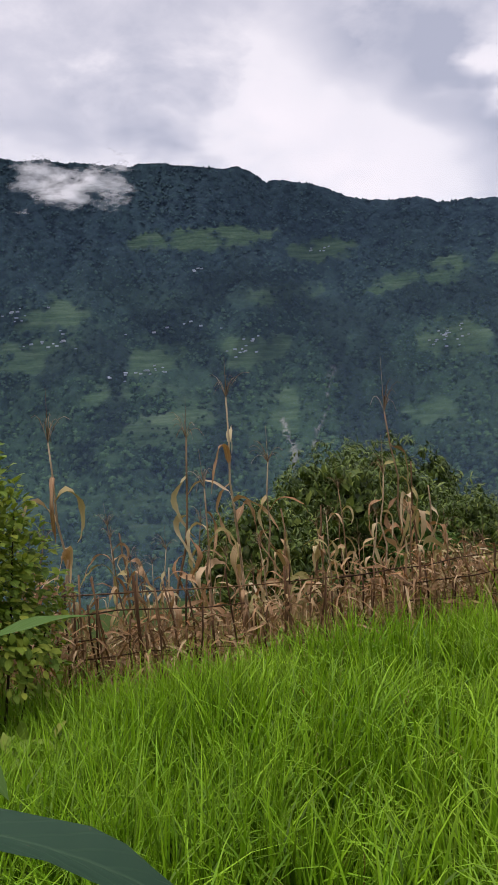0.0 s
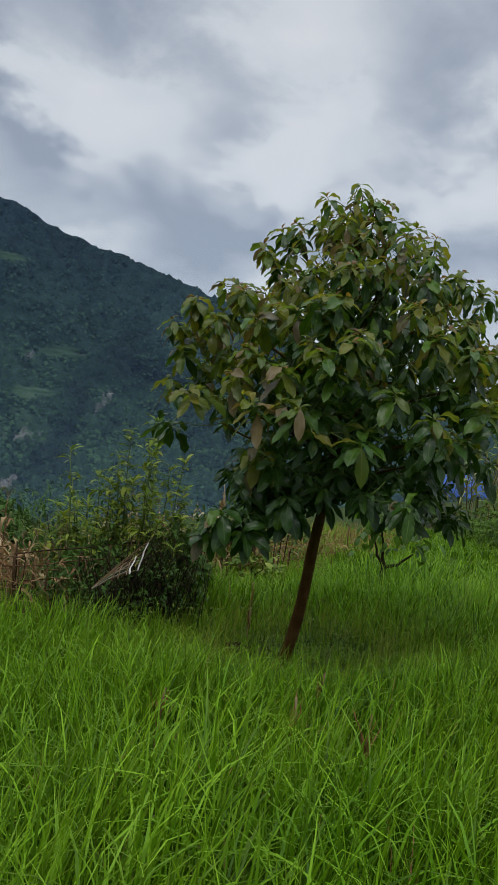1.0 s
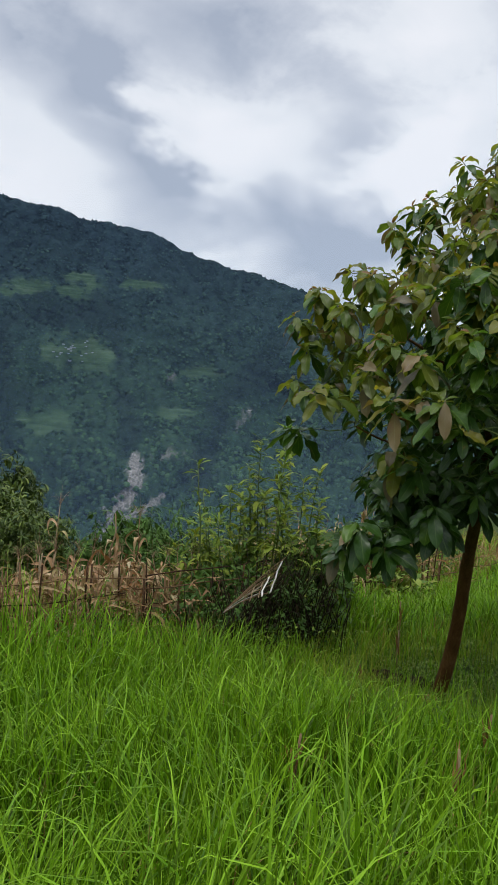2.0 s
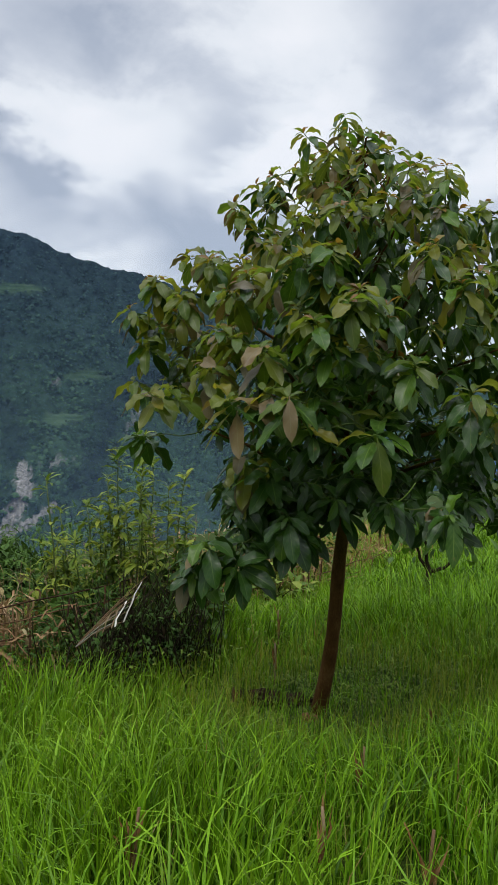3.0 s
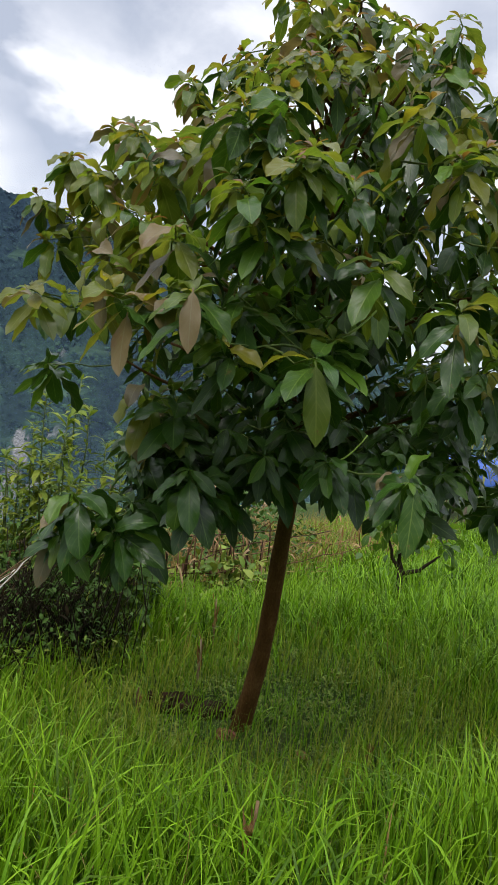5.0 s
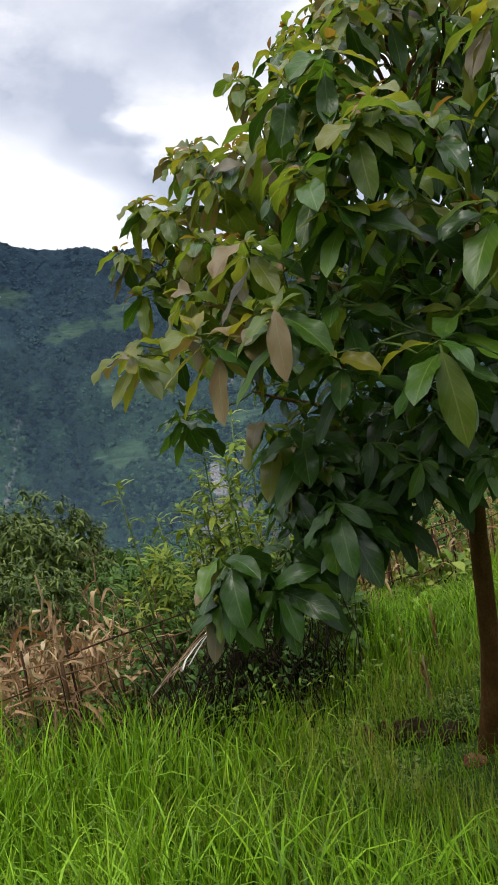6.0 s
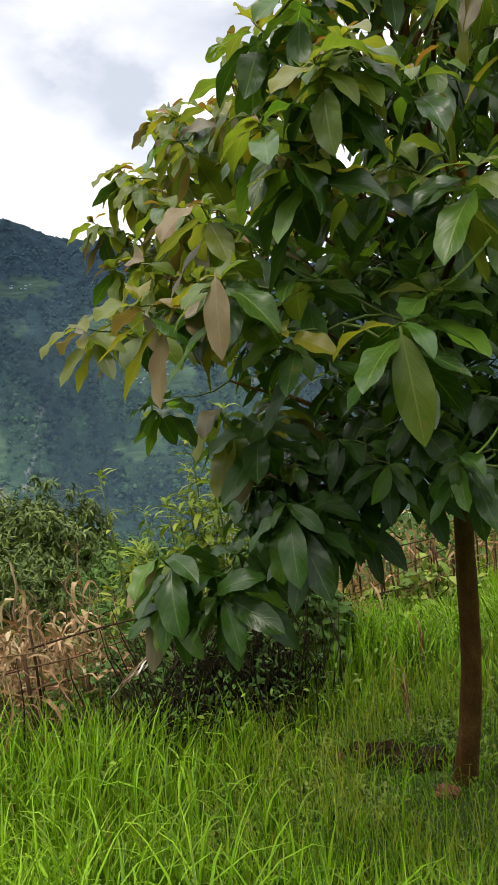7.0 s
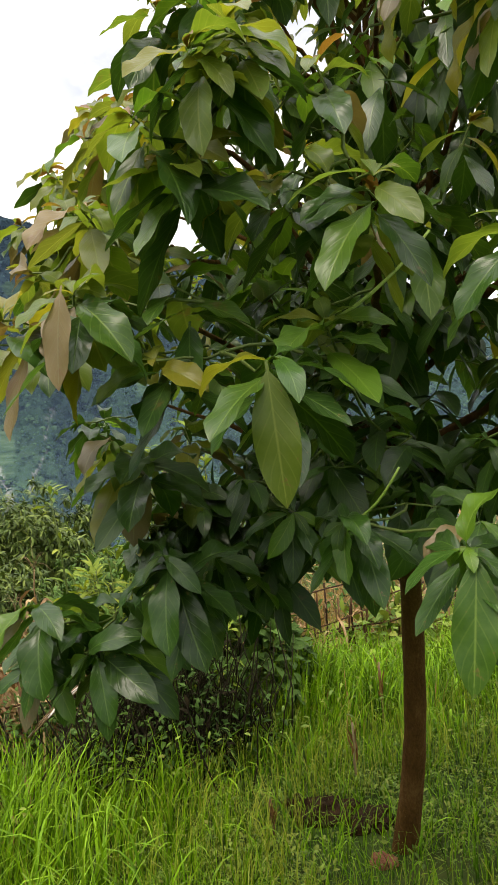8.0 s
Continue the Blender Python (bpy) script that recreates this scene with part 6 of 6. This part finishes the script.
def build_grass():
    rng = np.random.default_rng(3)

    def throw(n, x0, x1, y0, y1, tuft=14, spread=0.03, fade=0.0):
        """Roots in tufts: places, and the way from the middle of each tuft."""
        c = np.stack([rng.uniform(x0, x1, n // tuft), rng.uniform(y0, y1, n // tuft)], 1)
        wave = fbm(c[:, 0] * 1.6, c[:, 1] * 1.6, 11, 4)
        x, y = c[:, 0], c[:, 1]
        ok = (y < fence_y(x) - 0.1 + 6 * np.clip((x - 8.2) / 5, 0, 1)) & (rng.random(len(c)) < 0.85 + 0.25 * wave) & (rng.random(len(c)) > 0.9 * bare(x, y))
        ok &= np.hypot(x - 5.5, (y - 7.1) * 1.3) > 0.4
        if fade:
            ok &= rng.random(len(c)) < np.clip(np.minimum(x - x0, y - y0) / fade, 0, 1)
        ok &= rng.random(len(c)) > 0.25 * np.clip((2.2 - np.hypot(x - 5.6, y - 5.1)) / 0.9, 0, 1)
        c = np.repeat(c[ok], tuft, axis=0)
        off = rng.normal(0, spread, c.shape)
        drift = 4.5 * fbm(c[:, 0] * 0.7, c[:, 1] * 0.7, 17, 3)
        throw.way = 0.55 * off / spread + 0.4 * np.stack([np.cos(drift), np.sin(drift)], 1)
        return c + off

    def tall(p, h0, h1):
        b = bare(p[:, 0], p[:, 1])
        near_tree = np.clip((3.0 - np.hypot(p[:, 0] - 5.9, p[:, 1] - 5.4)) / 2.2, 0, 1)
        patch = 1 + 0.2 * np.sin(p[:, 0] * 1.9 + 0.7 * p[:, 1]) * np.sin(p[:, 1] * 2.3)
        edge = np.clip(1 - (fence_y(p[:, 0]) - p[:, 1]) / 1.8, 0, 1) * np.clip((5.2 - p[:, 0]) / 2, 0, 1) * np.clip((p[:, 0] - 2.7) / 0.6, 0, 1)
        return rng.uniform(h0, h1, len(p)) * patch * (1 + 0.85 * edge) * (1 - 0.35 * near_tree) * (1 - 0.45 * b)

    def slim(p, w0, w1):
        near_tree = np.clip((2.6 - np.hypot(p[:, 0] - 5.8, p[:, 1] - 5.2)) / 1.2, 0, 1)
        return rng.uniform(w0, w1, len(p)) * (1 - 0.3 * near_tree) * (1 - 0.15 * np.clip((p[:, 0] - 2.8) / 1.2, 0, 1))

    p = throw(154000, -3.0, 8.5, -1.2, 7.9, fade=1.5)
    h = tall(p, 0.18, 0.62)
    blades(rng, p, h, slim(p, 0.0058, 0.0128), 0.25 + 0.25 * np.clip((p[:, 0] - 6.2) / 0.8, 0, 1), M_GRASS, "tall_grass", "tall bright green grass covering the field", throw.way)
    p = throw(50000, 6.8, 15.5, 0.5, 13.0, 16, 0.05)
    blades(rng, p, tall(p, 0.22, 0.45), rng.uniform(0.008, 0.015, len(p)), 0.75, M_GRASS, "field_grass", "bright green grass of the far field", throw.way, 4)
    p = throw(13000, -1.2, 6.2, 0.6, 6.8, 4, 0.05)
    blades(rng, p, tall(p, 0.48, 0.76), rng.uniform(0.006, 0.011, len(p)), 0.85, M_GRASS, "broad_grass", "long broad grass blades bending over", None, 7)
    p = throw(42000, -0.8, 8.0, 0.8, 7.6, 10, 0.06)
    blades(rng, p, tall(p, 0.1, 0.3), rng.uniform(0.003, 0.006, len(p)), 0.3, M_GRASS, "under_grass", "fine green grass between the taller blades", None, 3)
    p = throw(3000, -1.6, 9.0, 1.0, 8.6, 3, 0.05)
    blades(rng, p, tall(p, 0.2, 0.5), rng.uniform(0.003, 0.006, len(p)), 0.5, M_DRYGRASS, "dry_grass", "scattered dry straw-coloured grass stems")
    p = throw(44000, -9, 10, -7, 0.8, 8, 0.09)
    q = throw(17000, -9, -1.2, 0.4, 5.0, 8, 0.09)
    p = np.concatenate([p, q])
    blades(rng, p, tall(p, 0.2, 0.5), rng.uniform(0.01, 0.02, len(p)), 0.45, M_GRASS, "meadow_grass", "coarse green grass of the open field", None, 3)
    p = throw(7000, -1.5, 0.7, 3.4, 5.6, 8, 0.05)
    blades(rng, p, tall(p, 0.4, 0.72), rng.uniform(0.006, 0.011, len(p)), 0.35, M_GRASS, "rank_grass", "tall rank grass beside the leafy shrub", None, 5)
    n = 10000
    a, r = rng.uniform(0, 6.28, n), 1.9 * np.sqrt(rng.random(n))
    p = np.stack([6.0 + r * np.cos(a), 5.45 + r * np.sin(a)], 1)
    p = p[(p[:, 1] < fence_y(p[:, 0]) - 0.2) & (np.hypot(p[:, 0] - 6.05, p[:, 1] - 5.72) > 0.08)]
    blades(rng, p, rng.uniform(0.05, 0.24, len(p)), rng.uniform(0.002, 0.005, len(p)), 0.5, M_GRASS, "short_grass", "thin short grass under the tree")
    n = 6500
    a, r = rng.uniform(0, 6.28, n), 0.6 + 1.9 * rng.random(n)
    p = np.stack([6.1 + r * np.cos(a), 5.6 + r * np.sin(a)], 1)
    p = p[p[:, 1] < fence_y(p[:, 0]) - 0.15]
    blades(rng, p, rng.uniform(0.1, 0.34, len(p)), rng.uniform(0.002, 0.0042, len(p)), 0.25, M_STEM, "grass_stems", "thin yellowish grass stems round the tree")
    n = 9000
    x = rng.uniform(-2.4, 5.4, n)
    p = np.stack([x, fence_y(x) + rng.uniform(-0.35, 1.3, n)], 1)
    m = 7000
    x = rng.uniform(-2.6, 5.4, m)
    p = np.concatenate([p, np.stack([x, fence_y(x) + rng.uniform(1.2, 4.5, m)], 1)])
    n += m
    m = 9000
    x = rng.uniform(5.6, 14.0, m)
    p = np.concatenate([p, np.stack([x, fence_y(x) + rng.uniform(0.3, 5.0, m)], 1)])
    n += m
    blades(rng, p, rng.uniform(0.2, 0.6, n), rng.uniform(0.004, 0.009, n), 0.5, M_DRYGRASS, "withered_grass", "withered brown grass along the maize fence", None, 3)


build_grass()


def build_weeds():
    rng = np.random.default_rng(9)
    n = 46000
    a, r = rng.uniform(0, 6.28, n), np.sqrt(rng.random(n)) * 1.95
    x, y = 6.0 + r * np.cos(a), 5.5 + r * np.sin(a)
    keep = (rng.random(n) < (0.25 + 0.75 * bare(x, y)) * np.clip(0.75 + 1.1 * fbm(x * 4, y * 4, 23, 3), 0, 1)) & (np.hypot((0.66 * (x - 5.96) - 0.75 * (y - 6.11)) / 0.3, (0.75 * (x - 5.96) + 0.66 * (y - 6.11)) / 0.13) > rng.uniform(0.7, 1.1, n))
    x, y = x[keep], y[keep]
    n = len(x)
    hill = 0.5 + 0.5 * np.sin(x * 6 + 2 * np.sin(y * 4)) * np.sin(y * 7)
    P = np.stack([x, y, level(x, y) + rng.uniform(0.005, 0.1, n) * (0.35 + 0.9 * hill)], 1)
    heap = leafy_heap(rng, (P, rng.normal(0, 0.6, (n, 3)) * [1, 1, 0.2]), LEAFLET, (0.016, 0.042), droop=0.0)
    tagged(new("ground_weeds", heap.mesh("ground_weeds", [M_WEED])), "low leafy weeds on the ground under the tree", "weeds", kind="stuff")
    n = 8500
    x, y = rng.uniform(-1.5, 7.5, n), rng.uniform(3.5, 8.2, n)
    keep = (y < fence_y(x) - 0.05) & (y > fence_y(x) - 1.1)
    x, y = x[keep], y[keep]
    n = len(x)
    P = np.stack([x, y, level(x, y) + rng.uniform(0.05, 0.35, n) * (1 + 0.7 * (x < 1.2))], 1)
    heap = leafy_heap(rng, (P, rng.normal(0, 0.6, (n, 3)) * [1, 1, 0.3]), LEAFLET, (0.022, 0.06), droop=0.1)
    tagged(new("fence_weeds", heap.mesh("fence_weeds", [M_WEED])), "broad-leaved green weeds along the fence", "weeds", kind="stuff")


build_weeds()


def build_clod(name, label, category, place, size, mat, seed, flat=0.5):
    """An uneven lump of earth or brick half in the ground."""
    rng = np.random.default_rng(seed)
    bm = bmesh.new()
    bmesh.ops.create_icosphere(bm, subdivisions=3 if max(size) > 0.06 else 2, radius=1)
    for v in bm.verts:
        k = 1 + 0.4 * noise.noise(v.co * 1.7 + Vector((seed, 0, 0))) + 0.28 * noise.noise(v.co * 4.3 + Vector((0, seed, 0))) + 0.12 * noise.noise(v.co * 11)
        v.co = Vector((v.co.x * size[0], v.co.y * size[1], v.co.z * size[2])) * k
    me = bpy.data.meshes.new(name)
    bm.to_mesh(me)
    bm.free()
    me.materials.append(mat)
    ob = new(name, me)
    x, y = place
    ob.matrix_basis = pose(x, y, float(level(x, y)) + size[2] * flat, rng.uniform(-8, 8), rng.uniform(-8, 8), rng.uniform(0, 360))
    tagged(ob, label, category)


build_clod("soil_mound", "dark dug soil beside the trunk", "soil", (5.92, 6.18), (0.15, 0.1, 0.06), M_DARKSOIL, 4, 0.2)
build_clod("soil_mound", "dark dug soil beside the trunk", "soil", (6.05, 6.02), (0.14, 0.09, 0.05), M_DARKSOIL, 5, 0.2)
clod_rng = np.random.default_rng(77)
for n in range(46):
    u, w = clod_rng.uniform(-0.34, 0.3), clod_rng.normal(0, 0.06)
    r = clod_rng.uniform(0.014, 0.042) * (1.2 - 1.5 * abs(u))
    x, y = 5.97 + 0.66 * u + 0.75 * w, 6.11 - 0.75 * u + 0.66 * w
    build_clod("soil_clod", "clod of dark dug earth near the trunk", "soil", (x, y), (r, r * clod_rng.uniform(0.6, 0.9), r * 0.7), M_DARKSOIL, 30 + n, 0.6)
build_clod("brick_piece", "broken red brick lying by the trunk", "brick", (5.9, 5.68), (0.062, 0.04, 0.034), M_BRICK, 6)
build_clod("brick_piece", "small piece of red brick in the weeds", "brick", (5.94, 5.15), (0.04, 0.03, 0.025), M_BRICK, 7, 0.6)


def build_withered_weed(place, height, seed):
    """A short stump of a weed wrapped in withered brown leaves."""
    rng = np.random.default_rng(seed)
    x, y = place
    st = thing("withered_weed", "short reddish-brown withered weed standing in the grass", "weed", (x, y, float(level(x, y))), "withered weeds in the grass")
    v, q = tube(arc((0, 0, -0.03), (rng.normal(0, 0.02), 0, height * 0.9), 0, 6, 0.004, rng), np.linspace(0.008, 0.006, 6), 6)
    part_of("stem", grid_mesh("weed_stem", v, q, M_STALK), st)
    for k in range(7):
        v, q, uv = strap(rng, height * rng.uniform(0.35, 0.55), rng.uniform(0.008, 0.014), rng.uniform(1.4, 1.6), rng.uniform(0.05, 0.4), rng.uniform(-1.5, 1.5), 9)
        part_of("leaf", grid_mesh("weed_leaf", v, q, M_RUST, uv), st, m=pose(0, 0, height * rng.uniform(0.3, 0.5), 0, 0, rng.uniform(0, 360)))


for n, (x, y, h) in enumerate(((4.17, 3.92, 0.44), (4.29, 3.57, 0.42), (3.72, 4.42, 0.42), (6.2, 6.34, 0.36), (4.81, 4.29, 0.36), (6.75, 6.9, 0.42), (1.51, 4.85, 0.46), (1.03, 5.24, 0.4), (5.95, 4.75, 0.16), (5.61, 6.12, 0.2))):
    build_withered_weed((x, y), h, 200 + n)
